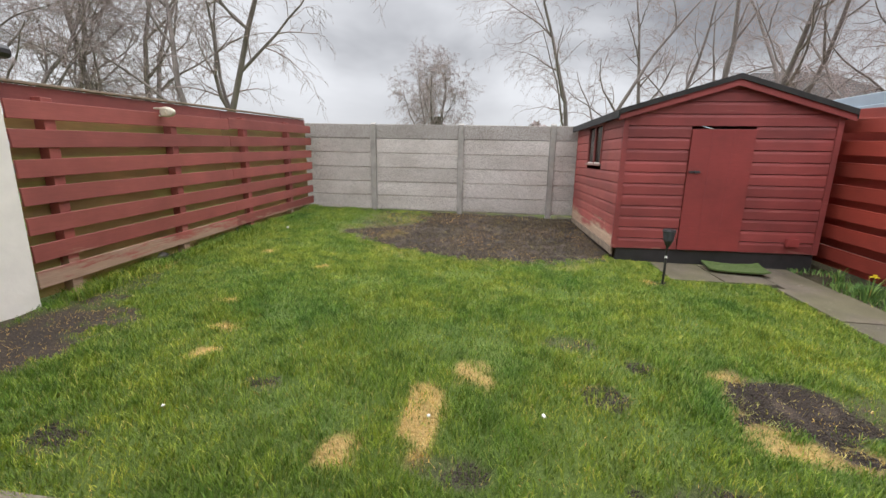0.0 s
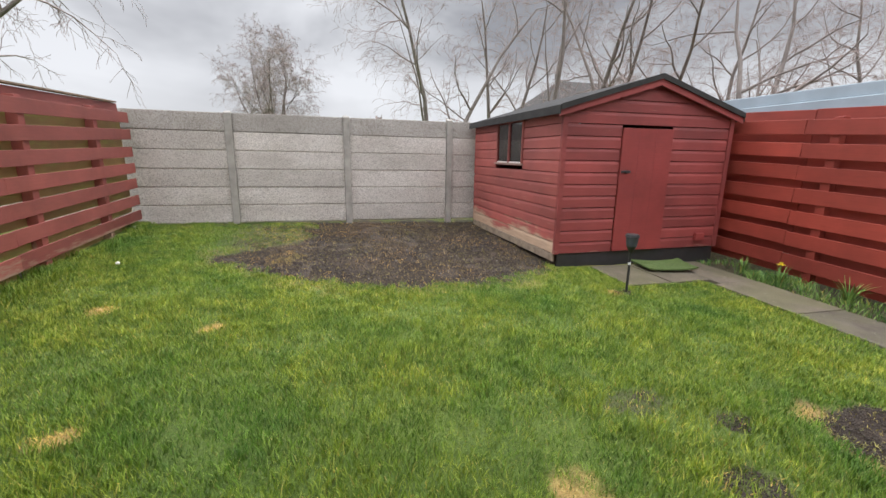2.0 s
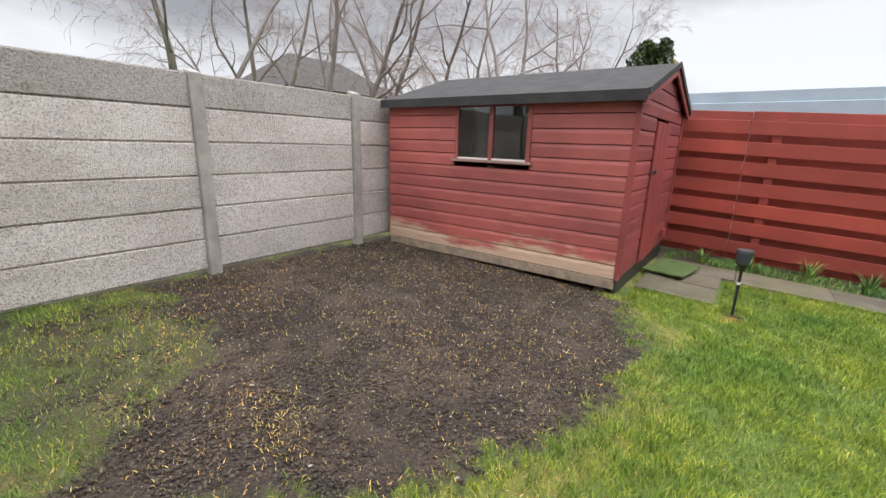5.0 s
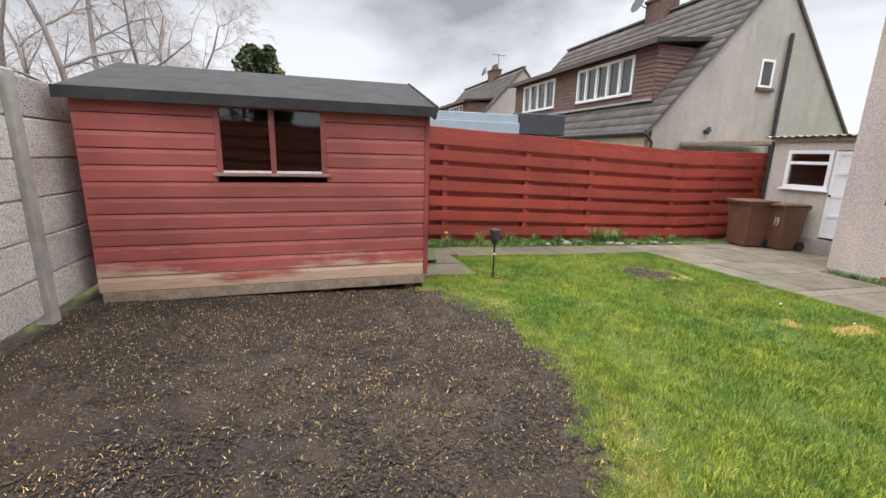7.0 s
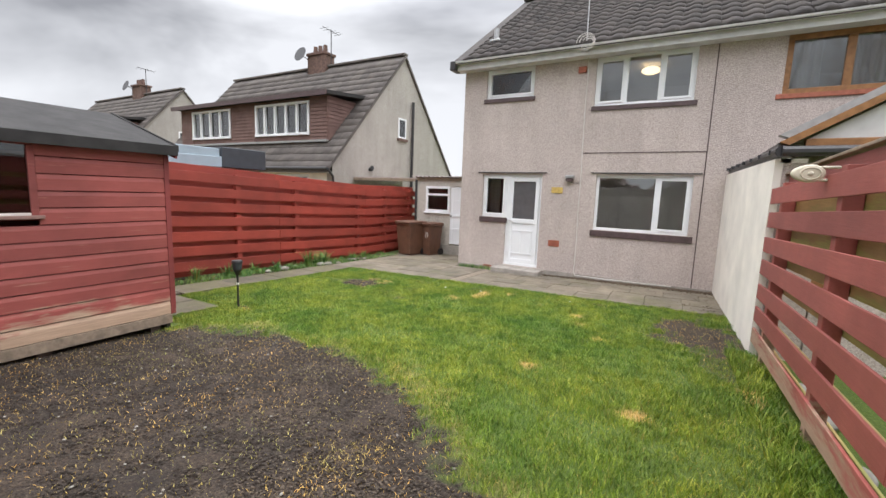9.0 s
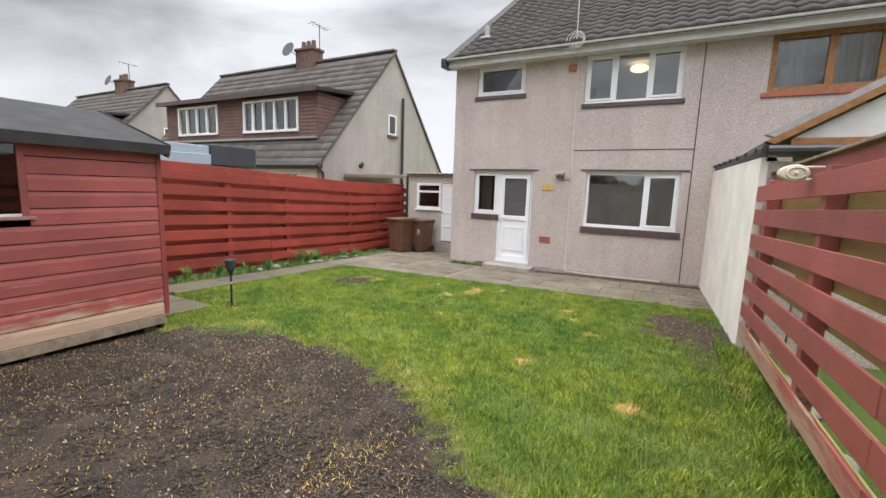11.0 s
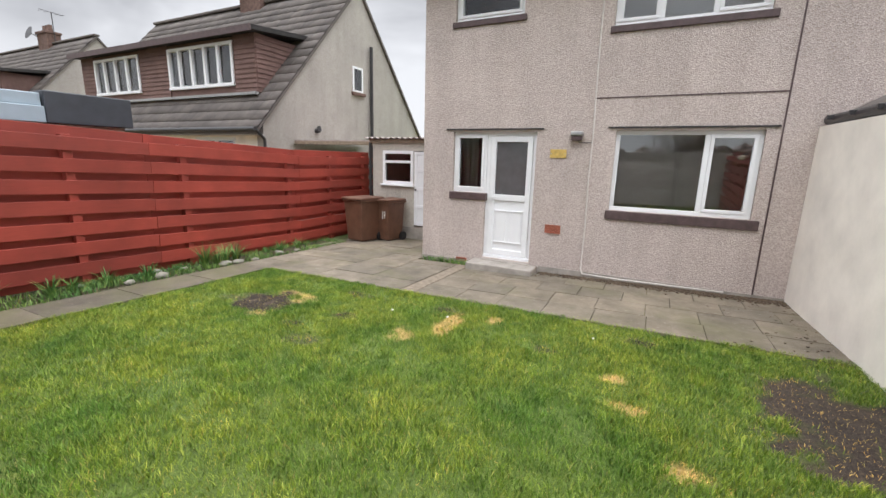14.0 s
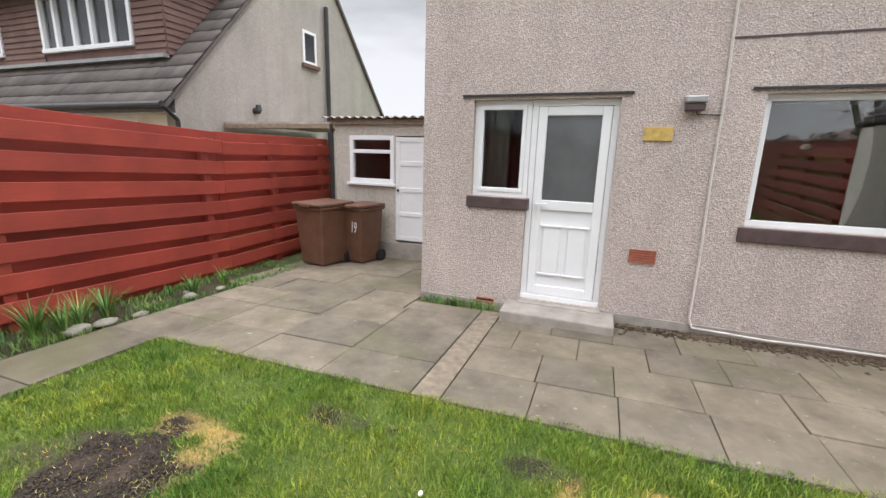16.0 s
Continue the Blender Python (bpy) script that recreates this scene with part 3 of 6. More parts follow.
pane_window("window_3", BATH[0], BATH[1], BATH[2], BATH[3], WY, [], (0.51, 1.70, 3.73), UPVC, SILL,
            "small white upvc upstairs window with brown sill", openers=(0,))
pane_window("window_4", BEDR[0], BEDR[1], BEDR[2], BEDR[3], WY, [-1.86, -1.26], (-2.49, -0.66, 3.43), UPVC, SILL,
            "wide white upvc upstairs window with three panes", openers=(0, 2))
pane_window("window_5", NBR[0], NBR[1], NBR[2], NBR[3], WY, [-5.9, -5.1, -4.48], (-7.0, -3.6, 3.44), BROWN_FRAME, CLAY,
            "brown timber upstairs window of the adjoining house", fw=0.09)

# back door
dr = thing("door_1", "closed white upvc back door with glazed upper half", "door", (0.64, WY, 0.12), kind="structure")
x0, x1, z0, z1 = DOOR
x1 -= 0.002
fr = [(x0, x1, WY - 0.05, WY + 0.02, z1 - 0.06, z1), (x0, x0 + 0.06, WY - 0.05, WY + 0.019, z0, z1 - 0.06),
      (x1 - 0.06, x1, WY - 0.05, WY + 0.019, z0, z1 - 0.06), (x0, x1, WY - 0.05, WY + 0.05, z0 - 0.02, z0 + 0.045)]
local(dr, boxes("door_frame", fr, UPVC, dr, bev=0.006))
lx0, lx1 = x0 + 0.064, x1 - 0.064
leaf = [(lx0, lx0 + 0.085, WY - 0.03, WY + 0.03, 0.17, 2.095), (lx1 - 0.085, lx1, WY - 0.03, WY + 0.03, 0.17, 2.095),
        (lx0 + 0.085, lx1 - 0.085, WY - 0.03, WY + 0.029, 2.01, 2.095), (lx0 + 0.085, lx1 - 0.085, WY - 0.03, WY + 0.029, 1.08, 1.18),
        (lx0 + 0.085, lx1 - 0.085, WY - 0.03, WY + 0.029, 0.17, 0.27)]
local(dr, boxes("door_leaf", leaf, UPVC, dr, bev=0.007))
local(dr, boxes("door_panel", [(lx0 + 0.085, lx1 - 0.085, WY - 0.02, WY + 0.006, 0.27, 1.08)], UPVC, dr))
xm = (lx0 + lx1) / 2
for a, b in ((lx0 + 0.125, xm - 0.035), (xm + 0.035, lx1 - 0.125)):
    local(dr, boxes("raised_panel", [(a, b, WY + 0.002, WY + 0.022, 0.40, 0.92)], UPVC, dr, bev=0.012))
    local(dr, boxes("panel_mould", [(a - 0.02, b + 0.02, WY + 0.004, WY + 0.032, 0.905, 0.925)], UPVC, dr, bev=0.004))
    local(dr, boxes("panel_mould", [(a - 0.02, b + 0.02, WY + 0.004, WY + 0.032, 0.39, 0.41)], UPVC, dr, bev=0.004))
local(dr, boxes("pane", [(lx0 + 0.085, lx1 - 0.085, WY - 0.01, WY - 0.002, 1.18, 2.01)], DOOR_PANE_GREY, dr)).visible_shadow = False
bm = bmesh.new()
box(bm, lx1 - 0.062, lx1 - 0.03, WY + 0.03, WY + 0.04, 1.0, 1.22, 0.004)
tube(bm, (lx1 - 0.045, WY + 0.03, 1.14), (lx1 - 0.045, WY + 0.075, 1.14), 0.01)
box(bm, lx1 - 0.155, lx1 - 0.035, WY + 0.065, WY + 0.083, 1.13, 1.152, 0.006)
local(dr, part("door_handle", bm, UPVC, dr, "white lever handle"))

# step
st = thing("door_step", "worn concrete step under the back door", "step", (0.63, 0.2, 0.0))
bm = bmesh.new()
box(bm, 0.09, 1.17, 0.017, 0.41, -0.09, 0.098, 0.016)
local(st, part("slab", bm, STEPC, st))
bm = bmesh.new()
box(bm, 0.22, 1.06, 0.002, 0.10, 0.098, 0.106, 0.003)
local(st, part("threshold", bm, STEPC, st))

# curtains and lamp inside
bm = bmesh.new()


def curtain(x0, x1, z0, z1, y):
    b = bmesh.new()
    n = max(8, int((x1 - x0) / 0.02))
    rows = [[b.verts.new((x0 + (x1 - x0) * i / n, y + 0.025 * math.sin(i * 1.35) + 0.01 * math.sin(i * 3.7), z)) for i in range(n + 1)] for z in (z0, z1)]
    for i in range(n):
        b.faces.new((rows[0][i], rows[0][i + 1], rows[1][i + 1], rows[1][i]))
    r = bmesh.ops.solidify(b, geom=b.faces[:], thickness=0.004)
    return b


bm.free()
for x0, x1, z0, z1 in ((1.33, 1.62, 1.2, 2.2), (-4.2, -3.78, 3.5, 4.5), (-5.05, -4.62, 3.5, 4.5), (-5.85, -5.4, 3.5, 4.5)):
    tagged(part("curtain", curtain(x0, x1, z0, z1, -0.36), CURTAIN, smooth=True), "pale curtain hanging inside the window", "curtain")
cl = thing("ceiling_lamp", "lit round ceiling lamp in the upstairs room", "lamp", (-1.55, -1.5, 4.5))
bm = bmesh.new()
bmesh.ops.create_uvsphere(bm, u_segments=20, v_segments=10, radius=0.19)
bmesh.ops.scale(bm, vec=(1, 1, 0.42), verts=bm.verts)
part("shade", bm, lampglow, cl, smooth=True)
bm = bmesh.new()
tube(bm, (0, 0, 0.06), (0, 0, 0.12), 0.07)
part("ceiling_rose", bm, UPVC, cl)

# eaves
ev = thing("eaves", "grey-white fascia board and gutter along the eaves", "gutter", (0, 0.2, 4.5), kind="structure")
local(ev, boxes("fascia", [(-9.5, 2.36, 0.24, 0.265, 4.44, 4.60)], FASCIA, ev))
local(ev, boxes("soffit", [(-9.5, 2.36, 0.001, 0.24, 4.44, 4.46)], FASCIA, ev))
bm = bmesh.new()
for a in range(6):
    t0, t1 = math.pi + a * math.pi / 6, math.pi + (a + 1) * math.pi / 6
    prism(bm, [(0.325 + 0.055 * math.cos(t0), 4.61 + 0.055 * math.sin(t0)), (0.325 + 0.055 * math.cos(t1), 4.61 + 0.055 * math.sin(t1)),
               (0.325 + 0.047 * math.cos(t1), 4.61 + 0.047 * math.sin(t1)), (0.325 + 0.047 * math.cos(t0), 4.61 + 0.047 * math.sin(t0))], "x", -9.5, 2.38)
local(ev, part("gutter", bm, FASCIA, ev))
local(ev, boxes("bracket", [(2.28, 2.40, 0.1, 0.42, 4.42, 4.62)], GUTTER, ev, bev=0.02))


# ---- tiled roofs ----
def tile_courses(x0, x1, base, top, pitch_u, gauge, wave):
    """Interlocking tiles: courses from base (y, z) up to top (y, z), each lapping the one below."""
    (ya, za), (yb, zb) = base, top
    L = math.hypot(yb - ya, zb - za)
    d = Vector((0, (yb - ya) / L, (zb - za) / L))
    nrm = Vector((0, -d.z, d.y))
    if nrm.z < 0:
        nrm = -nrm
    cols, rows = int((x1 - x0) / pitch_u), int(L / gauge)
    prof = [(0.0, 0.0), (0.25, 0.9), (0.5, 1.0), (0.75, 0.2), (0.98, 0.0)]
    V, F = [], []
    rng = random.Random(5)
    for r in range(rows):
        for c in range(cols):
            jx, jn = rng.uniform(-0.004, 0.004), rng.uniform(0, 0.006)
            k = len(V)
            for s, lift in ((r * gauge, 0.028), ((r + 1.12) * gauge, 0.004)):
                for u, h in prof:
                    p = Vector((x0 + (c + u) * pitch_u + jx, ya, za)) + d * s + nrm * (lift + jn + h * wave)
                    V.append(p)
            for u, h in prof:
                V.append(Vector((x0 + (c + u) * pitch_u + jx, ya, za)) + d * (r * gauge) - nrm * 0.004)
            n = len(prof)
            for i in range(n - 1):
                F.append((k + i, k + i + 1, k + n + i + 1, k + n + i))
                F.append((k + 2 * n + i, k + 2 * n + i + 1, k + i + 1, k + i))
    return np.array([tuple(v) for v in V]), np.array(F)


rf = thing("house_roof", "dark concrete tiled roof of the house", "roof", (0, 0, 4.6), kind="structure")
bm = bmesh.new()
prism(bm, [(0.36, 4.60), (-4.1, 7.58), (-8.5, 4.60), (-8.5, 4.55), (-4.1, 7.50), (0.36, 4.55)], "x", -9.6, 2.38)
local(rf, part("roof_deck", bm, TILE, rf))
V, F = tile_courses(-9.6, 2.36, (0.37, 4.605), (-4.1, 7.585), 0.30, 0.31, 0.035)
local(rf, tagged(part("tiles", raw_mesh("tiles", V, F, TILE), TILE, rf), kind="stuff"))
local(rf, boxes("ridge", [(-9.6, 2.38, -4.25, -3.95, 7.55, 7.66)], TILE, rf, bev=0.03))
bm = bmesh.new()
tube(bm, (1.75, -0.62, 5.25), (1.75, -0.62, 5.55), 0.06)
box(bm, 1.62, 1.88, -0.80, -0.50, 5.24, 5.30, 0.02)
local(rf, part("roof_vent", bm, STEEL, rf))

# aerial, cables and fittings on the wall
ae = thing("aerial", "thin aerial mast with coiled cable at the eaves", "aerial", (-0.55, 0.36, 4.62))
curve("mast", [(0, 0, -0.1), (0.02, -0.02, 1.35)], 0.011, STEEL, ae)
curve("boom", [(0.25, -0.05, 0.95), (-0.3, 0.0, 1.02)], 0.006, STEEL, ae)
rng = random.Random(8)
for k in range(4):
    r = 0.07 + 0.035 * k
    curve("cable_coil", [(r * math.cos(a * 0.5) + 0.02 * k - 0.05, 0.02 + 0.01 * k, 0.02 + 0.9 * r * math.sin(a * 0.5)) for a in range(12)], 0.006, CABLE, ae)
cb = thing("wall_cable", "white cable running down the pebbledash wall", "cable", (-0.55, 0.012, 2.0))
pts = [(-0.55, 0.30, 4.5), (-0.545, 0.05, 4.42), (-0.55, 0.016, 4.3), (-0.54, 0.014, 3.5), (-0.55, 0.014, 2.7), (-0.565, 0.014, 2.2),
       (-0.56, 0.014, 1.5), (-0.575, 0.014, 0.8), (-0.57, 0.016, 0.15), (-0.60, 0.04, 0.075), (-0.9, 0.06, 0.075), (-1.15, 0.10, 0.08), (-1.35, 0.08, 0.08), (-2.4, 0.09, 0.10)]
local(cb, curve("cable", pts, 0.011, CABLE, cb))
local(cb, curve("branch_cable", [(-0.56, 0.014, 2.0), (-0.38, 0.014, 2.005), (-0.36, 0.02, 2.06)], 0.006, GUTTER, cb))
bl = thing("bulkhead_light", "grey outdoor wall light over the cable", "lamp", (-0.35, 0.0, 2.08))
bm = bmesh.new()
box(bm, -0.085, 0.085, 0.001, 0.10, 0.015, 0.075, 0.012)
part("housing", bm, STEEL, bl)
bm = bmesh.new()
box(bm, -0.075, 0.075, 0.01, 0.085, -0.05, 0.014, 0.01)
part("lens", bm, SILL, bl)
pq = thing("wall_plate", "small faded yellow plate on the wall", "plate", (-0.095, 0.0, 1.84))
bm = bmesh.new()
box(bm, -0.12, 0.12, 0.001, 0.014, -0.062, 0.062, 0.005)
part("plate", bm, YELLOW, pq)
for sx in (-0.1, 0.1):
    bm = bmesh.new()
    tube(bm, (sx, 0.013, 0.0), (sx, 0.018, 0.0), 0.006)
    part("screw", bm, STEEL, pq)


def air_vent(x, z, w, h, mat, label):
    v = thing("air_vent", label, "vent", (x, 0.0, z), "air vents")
    bm = bmesh.new()
    for a in ((-w / 2, w / 2, 0.001, 0.016, h / 2 - 0.014, h / 2), (-w / 2, w / 2, 0.001, 0.016, -h / 2, -h / 2 + 0.014),
              (-w / 2, -w / 2 + 0.014, 0.001, 0.015, -h / 2 + 0.014, h / 2 - 0.014), (w / 2 - 0.014, w / 2, 0.001, 0.015, -h / 2 + 0.014, h / 2 - 0.014)):
        box(bm, *a)
    part("frame", bm, mat, v)
    bm = bmesh.new()
    box(bm, -w / 2 + 0.014, w / 2 - 0.014, 0.001, 0.005, -h / 2 + 0.014, h / 2 - 0.014)
    part("backing", bm, mat, v)
    for i in range(4):
        zz = -h / 2 + 0.026 + i * (h - 0.05) / 3.4
        bm = bmesh.new()
        box(bm, -w / 2 + 0.014, w / 2 - 0.014, 0.005, 0.013, zz, zz + 0.011)
        part("slat", bm, mat, v)


air_vent(-0.10, 0.705, 0.235, 0.13, CLAY, "terracotta air brick in the pebbledash wall")
air_vent(1.42, 0.035, 0.2, 0.06, CLAY, "low terracotta air brick near the ground")
tagged(boxes("alarm_box", [(-0.52, -0.36, 0.001, 0.05, 4.18, 4.30)], CLAY, bev=0.012), "small red box under the eaves", "box")


# ---- white boundary wall and the adjoining sun room ----
bm = bmesh.new()
vs = box(bm, 0, 1, 0, 1, 0, 1)
for v in vs:
    y = 0.004 if v.co.y < 0.5 else 3.74
    back = v.co.x < 0.5
    top = v.co.z > 0.5
    v.co = (XL(y) - (0.25 if back else 0), y, (2.20 if y < 1 else 2.16) if top else -0.15)
tagged(part("wall_west", bm, WHITE_WALL), "white painted boundary wall beside the garden", "wall", kind="structure")
sr = thing("sun_room", "neighbouring sun room with brown timber frame", "extension", (-4.6, 3.5, 0.1), kind="structure")
bm = bmesh.new()
box(bm, -3.60, -3.26, 3.50, 3.757, 0.1, 2.12)
box(bm, -6.4, -3.62, 3.52, 3.74, 0.1, 0.9)
local(sr, part("pier", bm, HARL, sr))
fr = [(-6.4, -3.62, 3.62, 3.74, 2.12, 2.22), (-3.70, -3.605, 3.62, 3.74, 0.9, 2.12), (-4.6, -4.5, 3.62, 3.739, 0.9, 2.12), (-5.5, -5.4, 3.62, 3.739, 0.9, 2.12), (-6.4, -3.7, 3.62, 3.738, 0.9, 0.98)]
local(sr, boxes("window_frame", fr, BROWN_FRAME, sr, bev=0.006))
for a, b in ((-4.5, -3.7), (-5.4, -4.6), (-6.4, -5.5)):
    local(sr, boxes("pane", [(a, b, 3.66, 3.668, 0.98, 2.12)], GLASS, sr)).visible_shadow = False
bm = bmesh.new()
prism(bm, [(-3.42, 2.34), (-4.95, 3.26), (-6.4, 2.34)], "y", 3.70, 3.76)
local(sr, part("gable_panel", bm, FASCIA, sr))
local(sr, boxes("tie_beam", [(-6.4, -3.40, 3.70, 3.80, 2.26, 2.34)], BROWN_FRAME, sr, bev=0.006))
for s in (0.0, 0.075):
    bm = bmesh.new()
    prism(bm, [(-3.27, 2.28 + s), (-4.95, 3.28 + s), (-4.95, 3.35 + s), (-3.20, 2.31 + s)], "y", 3.72 - s, 3.84 - s)
    local(sr, part("bargeboard", bm, BROWN_FRAME if s == 0 else STEEL, sr))
bm = bmesh.new()
prism(bm, [(-3.20, 2.31), (-4.95, 3.37), (-6.7, 2.31), (-6.7, 2.25), (-4.95, 3.30), (-3.20, 2.25)], "y", 0.01, 3.75)
local(sr, part("roof", bm, TILE_B, sr))
bm = bmesh.new()
V = [(-3.10, 0.02), (-3.20, 3.86)]
tube(bm, (-3.13, 0.03, 2.27), (-3.22, 3.86, 2.22), 0.055)
tube(bm, (-3.22, 3.86, 2.22), (-6.4, 3.86, 2.22), 0.05)
local(sr, part("gutter", bm, GUTTER, sr))
for k in range(7):
    yy = 0.3 + k * 0.55
    local(sr, boxes("gutter_bracket", [(XL(yy) - 0.06, XL(yy) + 0.04, yy - 0.015, yy + 0.015, 2.255 - 0.013 * yy, 2.30 - 0.013 * yy)], GUTTER, sr))
bm = bmesh.new()
box(bm, -6.4, -3.4, 3.3, 3.4, 0.1, 0.6)
local(sr, part("inner_wall", bm, INSIDE, sr))
local(sr, boxes("flashing", [(-3.32, -3.24, 0.02, 3.74, 2.12, 2.25)], STEEL, sr))


# ---- outbuilding beside the house ----
ob_ = thing("outbuilding", "low roughcast outbuilding with white window and door", "outbuilding", (3.4, -2, 0), kind="structure")
OY = -1.83
bm = bmesh.new()
wall_with(bm, 2.2, 4.62, -0.2, 2.08, OY - 0.2, OY, [(3.50, 4.33, 1.12, 1.88), (2.93, 3.48, 0.16, 1.88)])
box(bm, 4.42, 4.62, -5.0, OY - 0.2, -0.2, 2.08)
box(bm, 2.2, 4.42, -5.0, -4.8, -0.2, 2.08)
local(ob_, part("wall", bm, CREAM, ob_))
fr = [(3.50, 4.33, OY - 0.06, OY + 0.025, 1.12, 1.19), (3.50, 4.33, OY - 0.06, OY + 0.025, 1.81, 1.88), (3.50, 3.57, OY - 0.06, OY + 0.024, 1.19, 1.81),
      (4.26, 4.33, OY - 0.06, OY + 0.024, 1.19, 1.81), (3.57, 4.26, OY - 0.06, OY + 0.023, 1.60, 1.66), (3.46, 4.37, OY, OY + 0.07, 1.08, 1.12)]
local(ob_, boxes("window_frame", fr, UPVC, ob_, bev=0.006))
local(ob_, boxes("pane", [(3.57, 4.26, OY - 0.03, OY - 0.022, 1.19, 1.60)], GLASS_SIDE, ob_)).visible_shadow = False
local(ob_, boxes("pane", [(3.57, 4.26, OY - 0.03, OY - 0.022, 1.66, 1.81)], GLASS_SIDE, ob_)).visible_shadow = False
dd = local(ob_, boxes("door", [(2.95, 3.47, OY - 0.05, OY + 0.005, 0.2, 1.86)], UPVC, ob_, "white panelled outbuilding door", 0.005))
rails = [(2.95, 3.47, OY + 0.004, OY + 0.02, z, z + 0.07) for z in (0.2, 0.6, 1.0, 1.42, 1.79)] + \
        [(2.95, 3.02, OY + 0.004, OY + 0.019, 0.2, 1.86), (3.40, 3.47, OY + 0.004, OY + 0.019, 0.2, 1.86)]
local(ob_, boxes("door_rails", rails, UPVC, ob_, bev=0.004))
bm = bmesh.new()
bmesh.ops.create_uvsphere(bm, u_segments=10, v_segments=8, radius=0.022, matrix=Matrix.Translation((3.42, OY + 0.04, 1.02)))
local(ob_, part("door_knob", bm, GUTTER, ob_))
local(ob_, boxes("plinth", [(2.2, 4.63, OY + 0.002, OY + 0.03, -0.2, 0.15)], STEPC, ob_, bev=0.008))
bm = bmesh.new()
n = 70
top, bot = [], []
for i in range(n + 1):
    x = 2.2 + 2.6 * i / n
    w = 0.018 * math.sin(i * 2 * math.pi / 4)
    top.append((x, 2.16 + w)), bot.append((x, 2.152 + w))
prism(bm, top + bot[::-1], "y", -5.1, OY + 0.13)
local(ob_, part("roof", bm, CORR, ob_, "corrugated sheet roof"))
local(ob_, boxes("fascia", [(2.2, 4.68, OY + 0.02, OY + 0.05, 2.05, 2.13)], MAST, ob_, bev=0.004))
bm = bmesh.new()
tube(bm, (4.68, OY + 0.02, -0.05), (4.68, OY + 0.02, 2.06), 0.036)
local(ob_, part("downpipe", bm, GUTTER, ob_))
cp = thing("carport_beam", "weathered timber beam beyond the fence", "beam", (6.3, -2.4, 2.05))
local(cp, boxes("beam", [(4.8, 7.75, -2.52, -2.42, 2.02, 2.11)], MAST, cp, bev=0.01))
local(cp, boxes("roof_sheet", [(4.8, 7.75, -5.5, -2.44, 2.112, 2.14)], CORR, cp))
local(cp, boxes("post", [(4.82, 4.92, -2.50, -2.42, -0.1, 2.02)], MAST, cp))


# ---- neighbouring chalet houses ----
def chalet(name, dx, label, group):
    h = thing(name, label, "house", (dx, 0, 0), group)
    X0, X1, YE, YR, YB, ZE, ZR = 7.8, 18.6, -1.44, -5.43, -9.4, 2.58, 7.0
    bm = bmesh.new()
    wall_with(bm, YB, YE, -0.3, ZE, X0, X0 + 0.25, [], "y")
    prism(bm, [(YB, ZE), (YE, ZE), (YR, ZR)], "x", X0, X0 + 0.25)
    prism(bm, [(YB, -0.3), (YE, -0.3), (YE, ZE), (YR, ZR), (YB, ZE)], "x", X1 - 0.25, X1)
    box(bm, X0 + 0.25, X1 - 0.25, YB, YB + 0.25, -0.3, ZE)
    part("wall", bm, HARL_GREY, h)
    bm = bmesh.new()
    wall_with(bm, X0 + 0.25, X1 - 0.25, -0.3, ZE, YE - 0.26, YE - 0.01, [(8.9, 10.6, 0.9, 2.15)])
    part("front_wall", bm, WHITE_WALL, h, "cream rendered garden wall of the house")
    boxes("window_frame", [(8.9, 10.6, YE - 0.1, YE, 2.07, 2.15), (8.9, 10.6, YE - 0.1, YE, 0.9, 0.98), (8.9, 8.98, YE - 0.1, YE - 0.001, 0.98, 2.07),
                           (10.52, 10.6, YE - 0.1, YE - 0.001, 0.98, 2.07), (9.7, 9.78, YE - 0.1, YE - 0.001, 0.98, 2.07)], UPVC, h)
    boxes("pane", [(8.98, 10.52, YE - 0.06, YE - 0.05, 0.98, 2.07)], GLASS, h)
    # roof
    s = (ZR - ZE) / (YE - YR)
    for nm, ya, yb in (("roof", YE + 0.3, YR), ("roof", YB - 0.2, YR)):
        za = ZR - s * abs(ya - YR) + 0.06
        bm = bmesh.new()
        prism(bm, [(ya, za), (yb, ZR + 0.06), (yb, ZR - 0.06), (ya, za - 0.10)], "x", X0 - 0.08, X1 + 0.08)
        part("roof_deck", bm, TILE_B, h)
        V, F = tile_courses(X0 - 0.08, X1 + 0.08, (ya, za + 0.01), (yb, ZR + 0.07), 0.42, 0.36, 0.012)
        if ya > yb:
            tagged(part("roof", raw_mesh("roof", V, F, TILE_B), TILE_B, h, "brown concrete tiled roof slope"), kind="stuff")
    boxes("ridge", [(X0 - 0.08, X1 + 0.08, YR - 0.13, YR + 0.13, ZR + 0.04, ZR + 0.14)], TILE_B, h, bev=0.03)
    bm = bmesh.new()
    tube(bm, (X0 - 0.1, YE + 0.33, 2.34), (X1 + 0.1, YE + 0.33, 2.34), 0.06)
    tube(bm, (X0 - 0.1, YE + 0.33, 2.33), (X0 - 0.05, YE + 0.02, 2.1), 0.04)
    tube(bm, (X0 - 0.05, YE + 0.02, 2.1), (X0 - 0.05, YE + 0.02, -0.2), 0.04)
    part("gutter", bm, GUTTER, h)
    boxes("fascia", [(X0, X1, YE + 0.24, YE + 0.27, 2.2, 2.34)], FASCIA, h)
    boxes("soffit", [(X0, X1, YE, YE + 0.24, 2.2, 2.22)], FASCIA, h)
